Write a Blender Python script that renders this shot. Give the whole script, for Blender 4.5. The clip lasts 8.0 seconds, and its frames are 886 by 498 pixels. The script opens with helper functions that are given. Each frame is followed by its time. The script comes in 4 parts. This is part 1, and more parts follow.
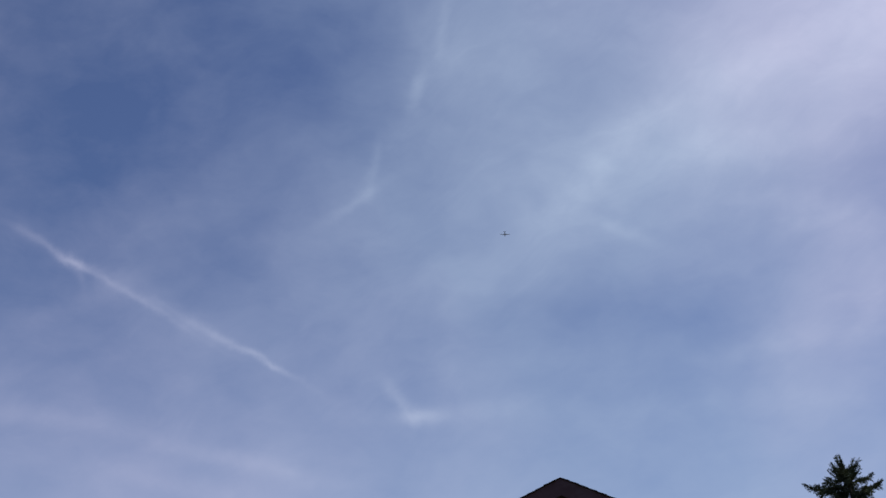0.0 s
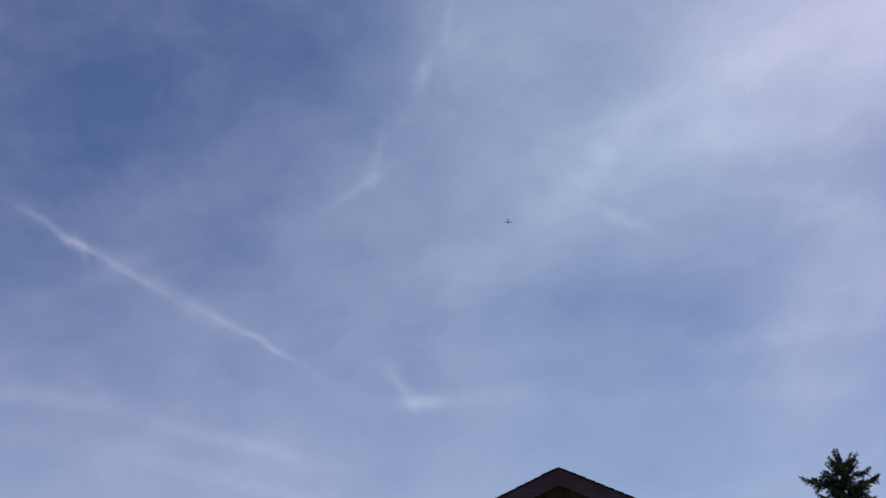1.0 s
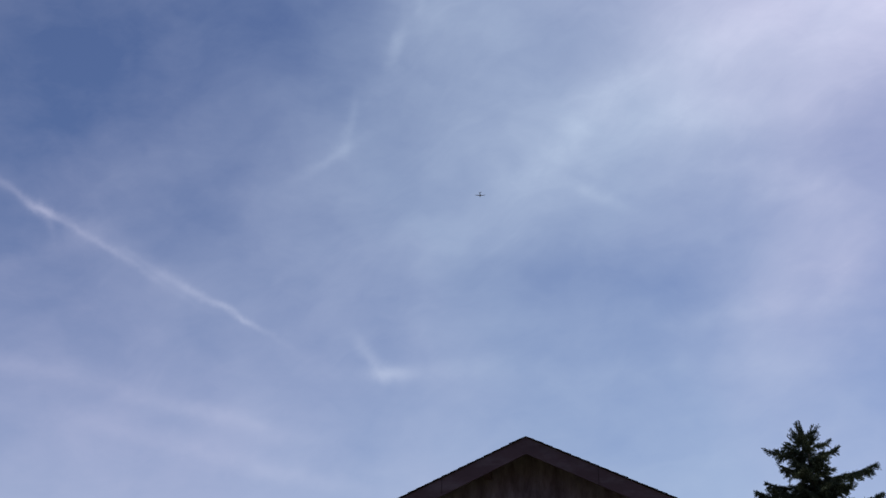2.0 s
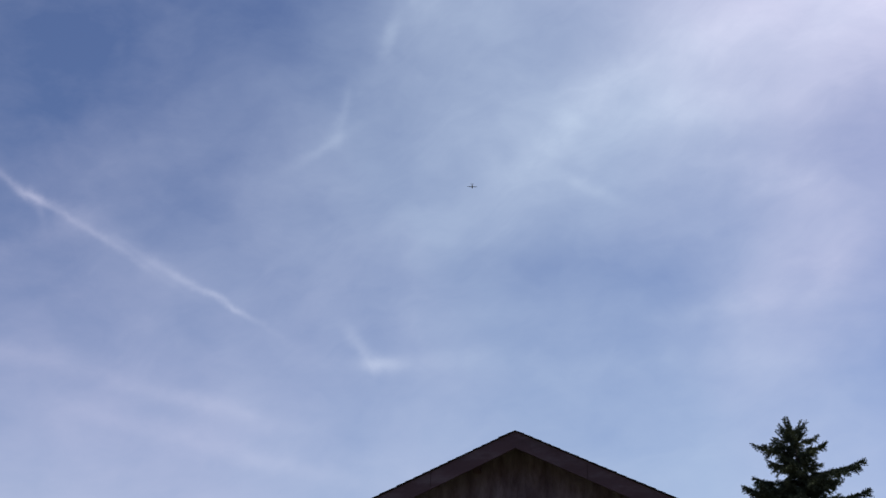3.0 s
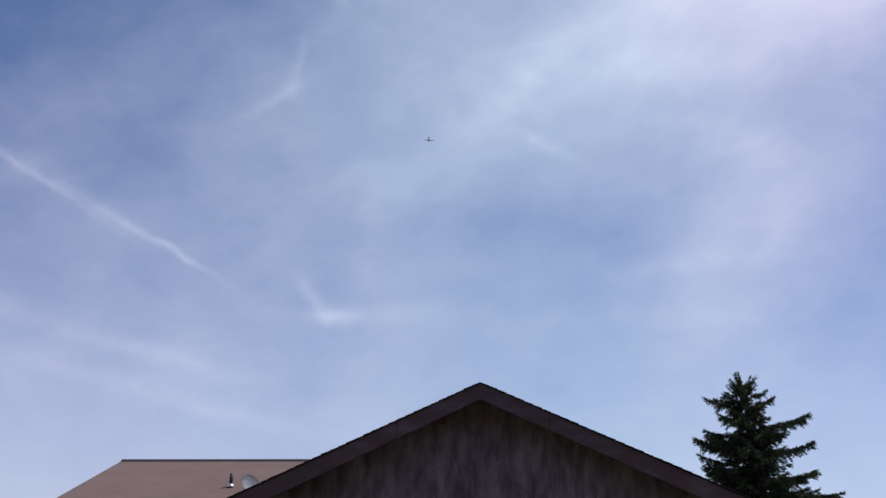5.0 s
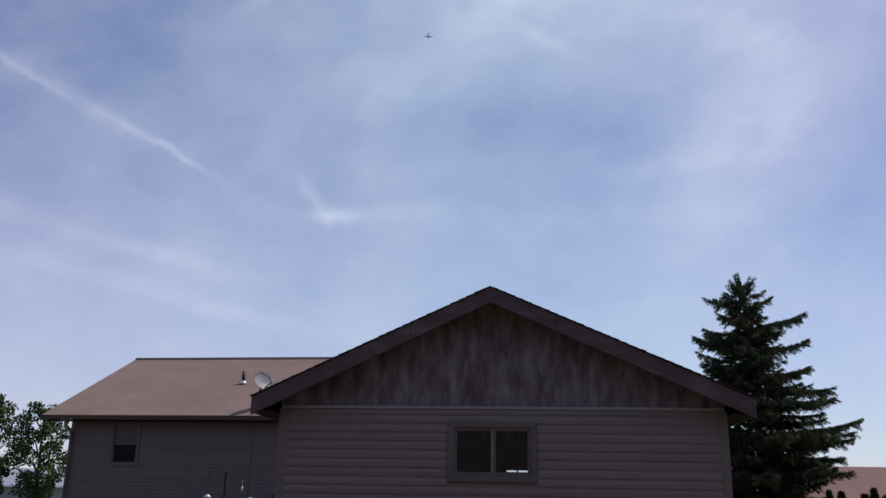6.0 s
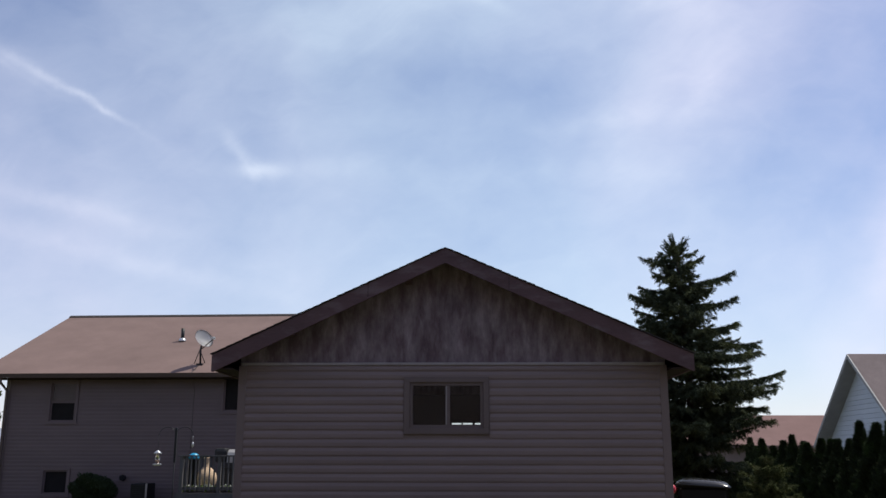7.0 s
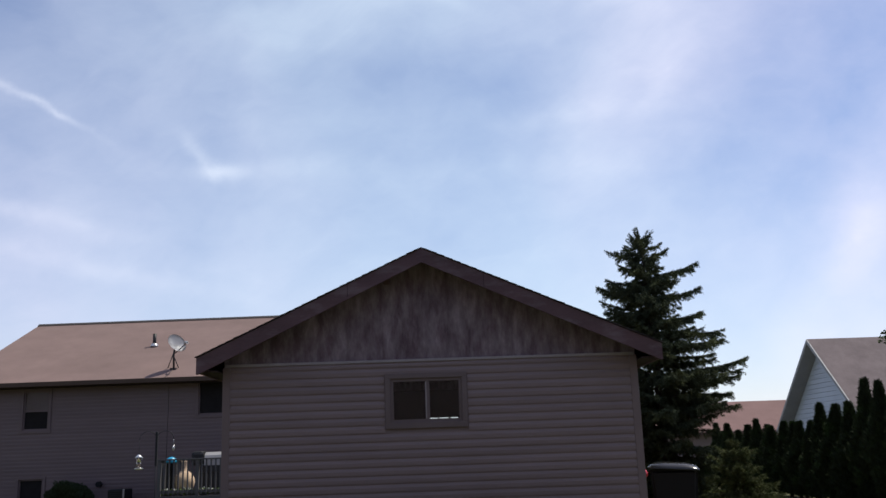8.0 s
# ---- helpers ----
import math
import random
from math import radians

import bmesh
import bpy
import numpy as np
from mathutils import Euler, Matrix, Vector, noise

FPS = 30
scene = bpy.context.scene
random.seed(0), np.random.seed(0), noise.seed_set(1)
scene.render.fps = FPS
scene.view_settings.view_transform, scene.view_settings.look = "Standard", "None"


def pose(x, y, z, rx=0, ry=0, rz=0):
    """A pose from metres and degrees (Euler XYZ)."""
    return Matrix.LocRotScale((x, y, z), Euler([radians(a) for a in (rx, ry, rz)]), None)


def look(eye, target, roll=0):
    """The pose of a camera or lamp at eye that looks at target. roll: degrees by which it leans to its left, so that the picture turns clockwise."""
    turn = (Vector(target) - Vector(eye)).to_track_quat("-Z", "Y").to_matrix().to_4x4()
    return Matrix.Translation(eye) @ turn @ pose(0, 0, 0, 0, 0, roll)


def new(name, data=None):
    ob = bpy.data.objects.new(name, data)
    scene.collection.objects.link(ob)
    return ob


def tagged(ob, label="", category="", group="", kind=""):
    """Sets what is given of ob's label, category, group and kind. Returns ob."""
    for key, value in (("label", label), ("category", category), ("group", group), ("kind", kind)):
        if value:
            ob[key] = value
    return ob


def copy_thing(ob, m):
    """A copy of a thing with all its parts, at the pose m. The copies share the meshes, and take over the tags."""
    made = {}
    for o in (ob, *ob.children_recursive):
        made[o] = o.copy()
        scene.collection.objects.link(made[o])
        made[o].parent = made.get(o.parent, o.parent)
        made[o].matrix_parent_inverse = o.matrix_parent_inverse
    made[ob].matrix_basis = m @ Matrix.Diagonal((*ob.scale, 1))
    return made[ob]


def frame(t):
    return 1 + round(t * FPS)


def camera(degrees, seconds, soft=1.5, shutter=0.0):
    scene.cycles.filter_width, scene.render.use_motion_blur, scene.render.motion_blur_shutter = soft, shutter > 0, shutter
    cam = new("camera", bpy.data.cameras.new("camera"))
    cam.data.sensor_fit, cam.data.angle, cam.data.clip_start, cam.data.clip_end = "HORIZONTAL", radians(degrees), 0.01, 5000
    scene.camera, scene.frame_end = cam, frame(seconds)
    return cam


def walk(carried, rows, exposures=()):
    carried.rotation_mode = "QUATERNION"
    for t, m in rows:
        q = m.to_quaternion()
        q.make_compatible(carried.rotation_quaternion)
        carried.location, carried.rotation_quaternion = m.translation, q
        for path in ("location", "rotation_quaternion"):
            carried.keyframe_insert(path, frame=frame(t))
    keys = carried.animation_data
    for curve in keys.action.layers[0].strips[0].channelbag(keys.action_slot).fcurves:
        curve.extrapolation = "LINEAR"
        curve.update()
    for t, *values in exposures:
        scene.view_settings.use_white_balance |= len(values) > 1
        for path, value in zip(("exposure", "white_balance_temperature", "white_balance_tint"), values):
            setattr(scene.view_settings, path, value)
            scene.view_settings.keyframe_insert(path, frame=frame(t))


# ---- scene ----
cam = camera(52.4, 8.0)
PATH = [
    (0, (0.844, 0.984, 1.371), (0.476, 2.706, 2.318), 0.3),
    (0.5, (0.824, 0.953, 1.394), (0.437, 2.694, 2.3), 1.0),
    (1, (0.861, 0.936, 1.385), (0.484, 2.671, 2.306), 1.3),
    (1.5, (0.854, 0.968, 1.373), (0.519, 2.727, 2.264), 1.5),
    (1.7, (0.857, 0.983, 1.363), (0.535, 2.75, 2.242), 1.2),
    (3, (0.856, 1.01, 1.403), (0.555, 2.795, 2.253), 1.5),
    (3.5, (0.858, 1.02, 1.427), (0.59, 2.825, 2.247), 1.2),
    (4, (0.853, 1.023, 1.42), (0.606, 2.858, 2.176), 0.7),
    (4.2, (0.836, 1.012, 1.41), (0.588, 2.85, 2.159), 0.3),
    (5.3, (0.644, 0.794, 1.352), (0.473, 2.636, 2.112), 2.0),
    (5.5, (0.634, 0.728, 1.363), (0.4999, 2.596, 2.064), 1.64),
    (5.7, (0.615, 0.644, 1.363), (0.473, 2.525, 2.028), 1.8),
    (6.0, (0.57, 0.497, 1.343), (0.3613, 2.4091, 1.8902), 1.03),
    (6.2, (0.534, 0.417, 1.346), (0.327, 2.35, 1.815), -0.1),
    (6.5, (0.457, 0.261, 1.359), (0.218, 2.1792, 1.8687), 0.72),
    (6.8, (0.313, 0.132, 1.332), (0.152, 2.047, 1.887), 0.3),
    (7.0, (0.215, 0.044, 1.317), (0.1637, 1.9909, 1.7702), 0.05),
    (7.2, (0.142, -0.04, 1.309), (0.123, 1.919, 1.713), 0.2),
    (7.3, (0.114, -0.077, 1.307), (0.111, 1.885, 1.695), 0.6),
    (7.5, (0.082, -0.154, 1.301), (0.0997, 1.7973, 1.7398), 1.03),
    (7.6, (0.078, -0.198, 1.295), (0.0857, 1.743, 1.776), 0.61),
    (7.7, (0.074, -0.242, 1.289), (0.077, 1.692, 1.799), 0.8),
    (8.0, (0.05, -0.391, 1.256), (0.0786, 1.5588, 1.7021), -1.98),
]
EXPOSURES = [(0, -0.57, 5970, 11), (1.5, -0.46, 6060, 11), (3.5, -0.22, 6250, 10), (5.5, -0.14, 6350, 9), (6.2, -0.08, 6500, 8), (6.5, 0.17, 6650, 7), (7.0, 0.22, 6750, 5), (7.3, 0.38, 6800, 5), (7.7, 0.36, 6800, 5), (8, 0.27, 6750, 5)]
walk(cam, [(t, look(eye, target, roll)) for t, eye, target, roll in PATH], EXPOSURES)

# ---- sky, sun ----
SUN_DIR = Vector((0.42, 0.23, 0.88)).normalized()

world = bpy.data.worlds.new("sky")
scene.world = world
world.use_nodes = True
WT = world.node_tree
WT.nodes.clear()


def wn(kind, **props):
    n = WT.nodes.new(kind)
    for k, v in props.items():
        if k == "operation":
            n.operation = v
        elif k == "blend_type":
            n.blend_type = v
    return n


def wmath(op, a, b=None, c=None, clamp=False):
    n = WT.nodes.new("ShaderNodeMath")
    n.operation, n.use_clamp = op, clamp
    for i, v in enumerate((a, b, c)):
        if v is None:
            continue
        if isinstance(v, (int, float)):
            n.inputs[i].default_value = v
        else:
            WT.links.new(v, n.inputs[i])
    return n.outputs[0]


def wvec(op, a, b=None, out=0):
    n = WT.nodes.new("ShaderNodeVectorMath")
    n.operation = op
    for i, v in enumerate((a, b)):
        if v is None:
            continue
        if isinstance(v, (tuple, list, Vector)):
            n.inputs[i].default_value = v
        else:
            WT.links.new(v, n.inputs[i])
    return n.outputs[out]


def wnoise(vec, scale, detail=4.0, rough=0.55, distortion=0.0, colour=False):
    n = WT.nodes.new("ShaderNodeTexNoise")
    n.inputs["Scale"].default_value = scale
    n.inputs["Detail"].default_value = detail
    n.inputs["Roughness"].default_value = rough
    n.inputs["Distortion"].default_value = distortion
    WT.links.new(vec, n.inputs["Vector"])
    return n.outputs["Color" if colour else "Fac"]


def scaled(value):
    n = WT.nodes.new("ShaderNodeCombineXYZ")
    for i in range(3):
        WT.links.new(value, n.inputs[i])
    return n.outputs[0]


SKY = WT.nodes.new("ShaderNodeTexSky")
SKY.sky_type = "NISHITA"
SKY.sun_disc = False
SKY.sun_elevation = math.asin(SUN_DIR.z)
SKY.sun_rotation = math.atan2(SUN_DIR.x, SUN_DIR.y)
SKY.air_density, SKY.dust_density, SKY.ozone_density = 1.0, 0.4, 2.2

COORD = WT.nodes.new("ShaderNodeTexCoord").outputs["Generated"]
SKY_AXIS = (-0.1825, 0.8620, 0.4735)
# a tangent plane on the sky, facing the way the clip begins; the cirrus is laid out on it in thousandths
AHEAD = Vector(SKY_AXIS).normalized()
SIDE = AHEAD.cross(Vector((0, 0, 1))).normalized()
UPW = SIDE.cross(AHEAD)
depth = wmath("MAXIMUM", wvec("DOT_PRODUCT", COORD, AHEAD, 1), 0.15)
uu = wmath("DIVIDE", wvec("DOT_PRODUCT", COORD, SIDE, 1), depth)
vv = wmath("DIVIDE", wvec("DOT_PRODUCT", COORD, UPW, 1), depth)
comb = WT.nodes.new("ShaderNodeCombineXYZ")
WT.links.new(uu, comb.inputs[0])
WT.links.new(vv, comb.inputs[1])
UV = comb.outputs[0]
warp = wvec("SUBTRACT", wnoise(UV, 11.0, 6.0, 0.65, colour=True), (0.5, 0.5, 0.5))
UVW = wvec("ADD", UV, wvec("MULTIPLY", warp, (0.028, 0.028, 0.0)))
warp2 = wvec("SUBTRACT", wnoise(UV, 3.5, 4.0, 0.6, colour=True), (0.5, 0.5, 0.5))
UVH = wvec("ADD", UV, wvec("MULTIPLY", warp2, (0.15, 0.10, 0.0)))


def wisp(total, x, y, turn, sx, sy, amount, soft=False):
    """An elongated veil of cirrus on the tangent plane (thousandths from its middle, turn in degrees)."""
    c, s = math.cos(radians(turn)), math.sin(radians(turn))
    off = wvec("SUBTRACT", UVH if soft else UVW, (x / 1000, y / 1000, 0))
    a = wvec("DOT_PRODUCT", off, (c * 1000 / sx, s * 1000 / sx, 0), 1)
    b = wvec("DOT_PRODUCT", off, (-s * 1000 / sy, c * 1000 / sy, 0), 1)
    r2 = wmath("ADD", wmath("MULTIPLY", a, a), wmath("MULTIPLY", b, b))
    g = wmath("EXPONENT", wmath("MULTIPLY", r2, -1.0))
    return wmath("MULTIPLY_ADD", g, amount, total)


# broad veils: x, y, turn, long, short, amount
VEILS = [
    (230, 60, 20, 420, 190, 0.20), (480, 270, 28, 330, 130, 0.48), (570, 330, 20, 170, 110, 0.22), (130, 60, 30, 200, 90, 0.12),
    (-390, -190, 0, 260, 120, 0.09), (150, -300, 0, 600, 110, 0.14), (20, 230, 20, 150, 90, 0.14), (-330, 170, 10, 300, 170, -0.17),
    (190, -75, 4, 170, 32, -0.13), (500, 90, 20, 60, 40, -0.14), (430, -150, 70, 190, 110, 0.11),
    (800, -240, 80, 90, 50, 0.30), (480, -20, 60, 160, 90, 0.10), (-150, -20, 35, 160, 50, 0.06), (50, 170, 50, 200, 100, 0.08), (-140, 275, 10, 110, 50, 0.07), (90, 265, 20, 170, 70, 0.10),
]
# trails and wisps
WISPS = [
    (-445, 6, -26, 45, 5, 0.12), (-412, -12, -24, 22, 6, 0.18), (-405, -30, -70, 16, 6, 0.08), (-346, -52, -31, 85, 4, 0.12), (-270, -88, -29, 60, 4, 0.11), (-205, -122, -31, 50, 4, 0.20), (-315, -66, -30, 230, 16, 0.05),
    (-4, 243, 82, 45, 7, 0.08), (-32, 175, 72, 30, 8, 0.12), (-78, 90, 84, 30, 6, 0.08), (-98, 52, 32, 42, 6, 0.10), (-55, 118, 62, 110, 24, 0.06), (-20, 128, 50, 60, 34, 0.05),
    (185, 108, 47, 110, 18, 0.14), (200, 20, -18, 45, 9, 0.12), (110, 53, 0, 90, 45, 0.09), (330, 198, 30, 130, 22, 0.08),
    (-52, -164, -52, 24, 8, 0.18), (-30, -185, 0, 26, 9, 0.24), (30, -180, 6, 90, 14, 0.12),
    (-450, -188, -4, 120, 12, 0.10), (-225, -238, -15, 120, 11, 0.13), (-140, -302, -12, 130, 10, 0.10), (-300, -262, -8, 150, 14, 0.07),
    (-390, -52, 25, 70, 14, 0.08), (300, 113, 5, 110, 25, 0.12), (420, 38, -10, 80, 22, 0.12), (430, -164, 3, 60, 16, 0.08), (480, -62, 60, 50, 22, 0.12),
    (250, -172, 8, 140, 16, 0.06), (120, -122, 10, 120, 14, 0.05), (380, -102, 8, 120, 14, 0.08),
]
haze = wmath("MULTIPLY_ADD", wnoise(UVH, 3.2, 4.0, 0.55, 0.2), 0.46, -0.07)
for row in VEILS:
    haze = wisp(haze, *row, soft=True)
fine = wmath("MULTIPLY_ADD", wnoise(wvec("MULTIPLY", UVH, (1.0, 2.2, 1.0)), 13.0, 6.0, 0.6, 0.2), 0.14, -0.07)
haze = wmath("ADD", haze, fine)
# fibres combed up to one side by the high wind, stronger where the veil is
FIB = wvec("ADD", UV, wvec("MULTIPLY", warp2, (0.10, 0.16, 0.0)))
cf, sf = math.cos(radians(28)), math.sin(radians(28))
fib = WT.nodes.new("ShaderNodeCombineXYZ")
WT.links.new(wvec("DOT_PRODUCT", FIB, (3.2 * cf, 3.2 * sf, 0), 1), fib.inputs[0])
WT.links.new(wvec("DOT_PRODUCT", FIB, (-9.5 * sf, 9.5 * cf, 0), 1), fib.inputs[1])
strand = wmath("MULTIPLY_ADD", wnoise(fib.outputs[0], 1.6, 9.0, 0.62, 0.5), 0.52, -0.26)
haze = wmath("MULTIPLY_ADD", strand, wmath("MULTIPLY_ADD", wmath("MINIMUM", wmath("MAXIMUM", haze, 0.0), 0.6), 1.0, 0.08), haze)
puff = wmath("MULTIPLY_ADD", wnoise(UVW, 7.5, 7.0, 0.62, 0.3), 0.18, -0.115)
haze = wmath("ADD", haze, puff)
thin = 0.0
for row in WISPS:
    thin = wisp(thin, *row)
grain = wmath("MULTIPLY_ADD", wnoise(UV, 28.0, 5.0, 0.6, 0.4), 1.3, 0.35)
haze = wmath("MULTIPLY_ADD", thin, grain, haze)
low = WT.nodes.new("ShaderNodeSeparateXYZ")
WT.links.new(COORD, low.inputs[0])
mist = wmath("EXPONENT", wmath("MULTIPLY", wmath("MAXIMUM", low.outputs[2], 0.0), -7.0))
haze = wmath("MULTIPLY_ADD", mist, 0.42, haze)
density = wmath("MINIMUM", wmath("MAXIMUM", haze, 0.0), 0.95)
mixer = WT.nodes.new("ShaderNodeMix")
mixer.data_type = "RGBA"
WT.links.new(density, mixer.inputs["Factor"])
WT.links.new(wvec("MULTIPLY", SKY.outputs[0], (1.03, 0.97, 1.12)), mixer.inputs[6])
# thin ice cloud, a shade rosier in its thicker banks
tone = WT.nodes.new("ShaderNodeMix")
tone.data_type = "RGBA"
bank = wmath("ABSOLUTE", wmath("SUBTRACT", wvec("DOT_PRODUCT", UVH, (0.87, 0.5, 0), 1), 0.09))
WT.links.new(wmath("MULTIPLY_ADD", bank, 2.6, wmath("MULTIPLY_ADD", wnoise(UVH, 3.1, 3.0, 0.5), 1.0, -0.75), clamp=True), tone.inputs["Factor"])
tone.inputs[6].default_value, tone.inputs[7].default_value = (7.25, 8.3, 9.95, 1), (8.35, 8.1, 10.0, 1)
# the veil scatters more light near the sun
near_sun = wmath("POWER", wmath("MAXIMUM", wvec("DOT_PRODUCT", COORD, SUN_DIR, 1), 0.0), 9.0)
WT.links.new(wvec("MULTIPLY", tone.outputs[2], wvec("ADD", (1.0, 1.0, 1.0), wvec("MULTIPLY", scaled(near_sun), (0.9, 0.8, 0.72)))), mixer.inputs[7])
back = WT.nodes.new("ShaderNodeBackground")
back.inputs["Strength"].default_value = 0.1
WT.links.new(mixer.outputs[2], back.inputs["Color"])
WT.links.new(back.outputs[0], WT.nodes.new("ShaderNodeOutputWorld").inputs[0])

sun_data = bpy.data.lights.new("sun", "SUN")
sun_data.energy, sun_data.angle, sun_data.color = 3.6, radians(0.6), (1.0, 0.95, 0.88)
sun = new("sun", sun_data)
sun.matrix_world = look((20, 15, 60), Vector((20, 15, 60)) - SUN_DIR)

# ---- materials ----


def material(name, base, rough=0.7, vary=0.25, scale=3.0, fine=60.0, bump=0.15, stretch=(1, 1, 1), metal=0.0, second=None, blend=(0.45, 0.6), per_object=0.0, spec=0.3):
    """A surface with stains at two scales, an optional second colour in patches, and fine relief."""
    m = bpy.data.materials.new(name)
    m.use_nodes = True
    t = m.node_tree
    bsdf = t.nodes["Principled BSDF"]
    bsdf.inputs["Roughness"].default_value = rough
    bsdf.inputs["Metallic"].default_value = metal
    bsdf.inputs["Specular IOR Level"].default_value = spec
    co = t.nodes.new("ShaderNodeNewGeometry").outputs["Position"]
    mp = t.nodes.new("ShaderNodeMapping")
    mp.inputs["Scale"].default_value = stretch
    t.links.new(co, mp.inputs[0])

    def tex(s, detail=5.0):
        n = t.nodes.new("ShaderNodeTexNoise")
        n.inputs["Scale"].default_value, n.inputs["Detail"].default_value = s, detail
        n.inputs["Roughness"].default_value = 0.62
        t.links.new(mp.outputs[0], n.inputs["Vector"])
        return n.outputs["Fac"]

    big, small = tex(scale), tex(fine, 3.0)
    add = t.nodes.new("ShaderNodeMath")
    add.operation = "MULTIPLY_ADD"
    t.links.new(small, add.inputs[0])
    add.inputs[1].default_value = 0.5
    t.links.new(big, add.inputs[2])
    val = t.nodes.new("ShaderNodeMapRange")
    val.inputs[1].default_value, val.inputs[2].default_value = 0.4, 1.1
    val.inputs[3].default_value, val.inputs[4].default_value = 1 - vary, 1 + vary
    t.links.new(add.outputs[0], val.inputs[0])
    value = val.outputs[0]
    if per_object:
        info = t.nodes.new("ShaderNodeObjectInfo")
        po = t.nodes.new("ShaderNodeMapRange")
        po.inputs[3].default_value, po.inputs[4].default_value = 1 - per_object, 1 + per_object
        t.links.new(info.outputs["Random"], po.inputs[0])
        mul = t.nodes.new("ShaderNodeMath")
        mul.operation = "MULTIPLY"
        t.links.new(value, mul.inputs[0])
        t.links.new(po.outputs[0], mul.inputs[1])
        value = mul.outputs[0]
    colour = t.nodes.new("ShaderNodeVectorMath")
    colour.operation = "SCALE"
    if second:
        mx = t.nodes.new("ShaderNodeMix")
        mx.data_type = "RGBA"
        rg = t.nodes.new("ShaderNodeMapRange")
        rg.inputs[1].default_value, rg.inputs[2].default_value = blend
        t.links.new(tex(scale * 1.7, 6.0), rg.inputs[0])
        t.links.new(rg.outputs[0], mx.inputs["Factor"])
        mx.inputs[6].default_value, mx.inputs[7].default_value = (*base, 1), (*second, 1)
        t.links.new(mx.outputs[2], colour.inputs[0])
    else:
        colour.inputs[0].default_value = base
    t.links.new(value, colour.inputs["Scale"])
    t.links.new(colour.outputs[0], bsdf.inputs["Base Color"])
    if bump:
        b = t.nodes.new("ShaderNodeBump")
        b.inputs["Strength"].default_value, b.inputs["Distance"].default_value = bump, 0.02
        t.links.new(add.outputs[0], b.inputs["Height"])
        t.links.new(b.outputs[0], bsdf.inputs["Normal"])
    return m


SIDING = material("taupe_vinyl", (0.222, 0.172, 0.168), 0.45, 0.14, 0.9, 40, 0.04, (1, 1, 3), per_object=0.06)
TRIM = material("taupe_trim", (0.194, 0.150, 0.146), 0.5, 0.12, 2.0, 50, 0.05)
PALE_TRIM = material("grey_flashing", (0.31, 0.28, 0.285), 0.4, 0.2, 3.0, 30, 0.05)
PLYWOOD = material("weathered_plywood", (0.122, 0.084, 0.096), 0.88, 0.42, 2.0, 13, 0.4, (2.4, 1, 0.75), second=(0.29, 0.24, 0.258), blend=(0.36, 0.76))
WINDOW_TRIM = material("window_taupe", (0.156, 0.122, 0.120), 0.5, 0.12, 2.0, 50, 0.05)
# darker copy of the taupe vinyl, the house wall's shade put into its colour
SHADED_SIDING = material("shaded_taupe_vinyl", (0.146, 0.108, 0.111), 0.5, 0.10, 0.9, 40, 0.03, (1, 1, 3), per_object=0.04)
FASCIA = material("brown_fascia", (0.110, 0.066, 0.071), 0.75, 0.25, 2.0, 25, 0.2, (0.5, 1, 1.5), second=(0.150, 0.108, 0.114), blend=(0.5, 0.65))
# dark brown wood, taken near black so the colour holds the eaves' shade
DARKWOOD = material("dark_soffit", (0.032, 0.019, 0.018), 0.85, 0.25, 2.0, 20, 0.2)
SHINGLE_DARK = material("dark_shingle", (0.05, 0.042, 0.042), 0.95, 0.3, 3.0, 90, 0.5, per_object=0.2)
SHINGLE_TAN = material("tan_shingle", (0.206, 0.145, 0.131), 0.95, 0.16, 0.6, 30, 0.4, (1, 1, 1), second=(0.190, 0.134, 0.121), blend=(0.4, 0.6), spec=0.1)
SHINGLE_BROWN = material("brown_shingle", (0.175, 0.143, 0.142), 0.95, 0.28, 1.2, 16, 0.4, spec=0.1)
SHINGLE_RED = material("red_shingle", (0.20, 0.128, 0.118), 0.95, 0.15, 0.8, 12, 0.4, spec=0.1)
BLUE_SIDING = material("pale_blue_siding", (0.52, 0.57, 0.64), 0.55, 0.08, 0.8, 20, 0.05, per_object=0.03)
# white paint greyed down, the shade on rakes and soffit put into the colour
RAKE_PAINT = material("shade_greyed_white", (0.30, 0.30, 0.31), 0.6, 0.15, 2.0, 30, 0.05)
WHITE_PAINT = material("white_paint", (0.55, 0.55, 0.55), 0.5, 0.08, 2.0, 30, 0.05)
GUTTER = material("gutter_enamel", (0.085, 0.058, 0.055), 0.45, 0.15, 2.0, 30, 0.03)
GREY_METAL = material("grey_metal", (0.6, 0.6, 0.6), 0.28, 0.15, 4.0, 60, 0.03, metal=0.6)
DISH_GREY = material("dish_enamel", (0.55, 0.55, 0.56), 0.4, 0.1, 3.0, 30, 0.03)
BLACK_METAL = material("black_metal", (0.02, 0.02, 0.022), 0.5, 0.3, 4.0, 60, 0.1)
LID_PLASTIC = material("glossy_black_plastic", (0.018, 0.018, 0.02), 0.2, 0.2, 3.0, 70, 0.02, spec=0.6)
BLACK_PLASTIC = material("black_plastic", (0.012, 0.012, 0.014), 0.55, 0.25, 3.0, 70, 0.08, spec=0.2)
CONCRETE = material("concrete", (0.35, 0.34, 0.32), 0.9, 0.2, 2.0, 30, 0.3)
GRASS_SOIL = material("lawn_ground", (0.088, 0.088, 0.046), 0.95, 0.35, 0.5, 14, 0.6, second=(0.105, 0.10, 0.055), blend=(0.4, 0.65), spec=0.05)
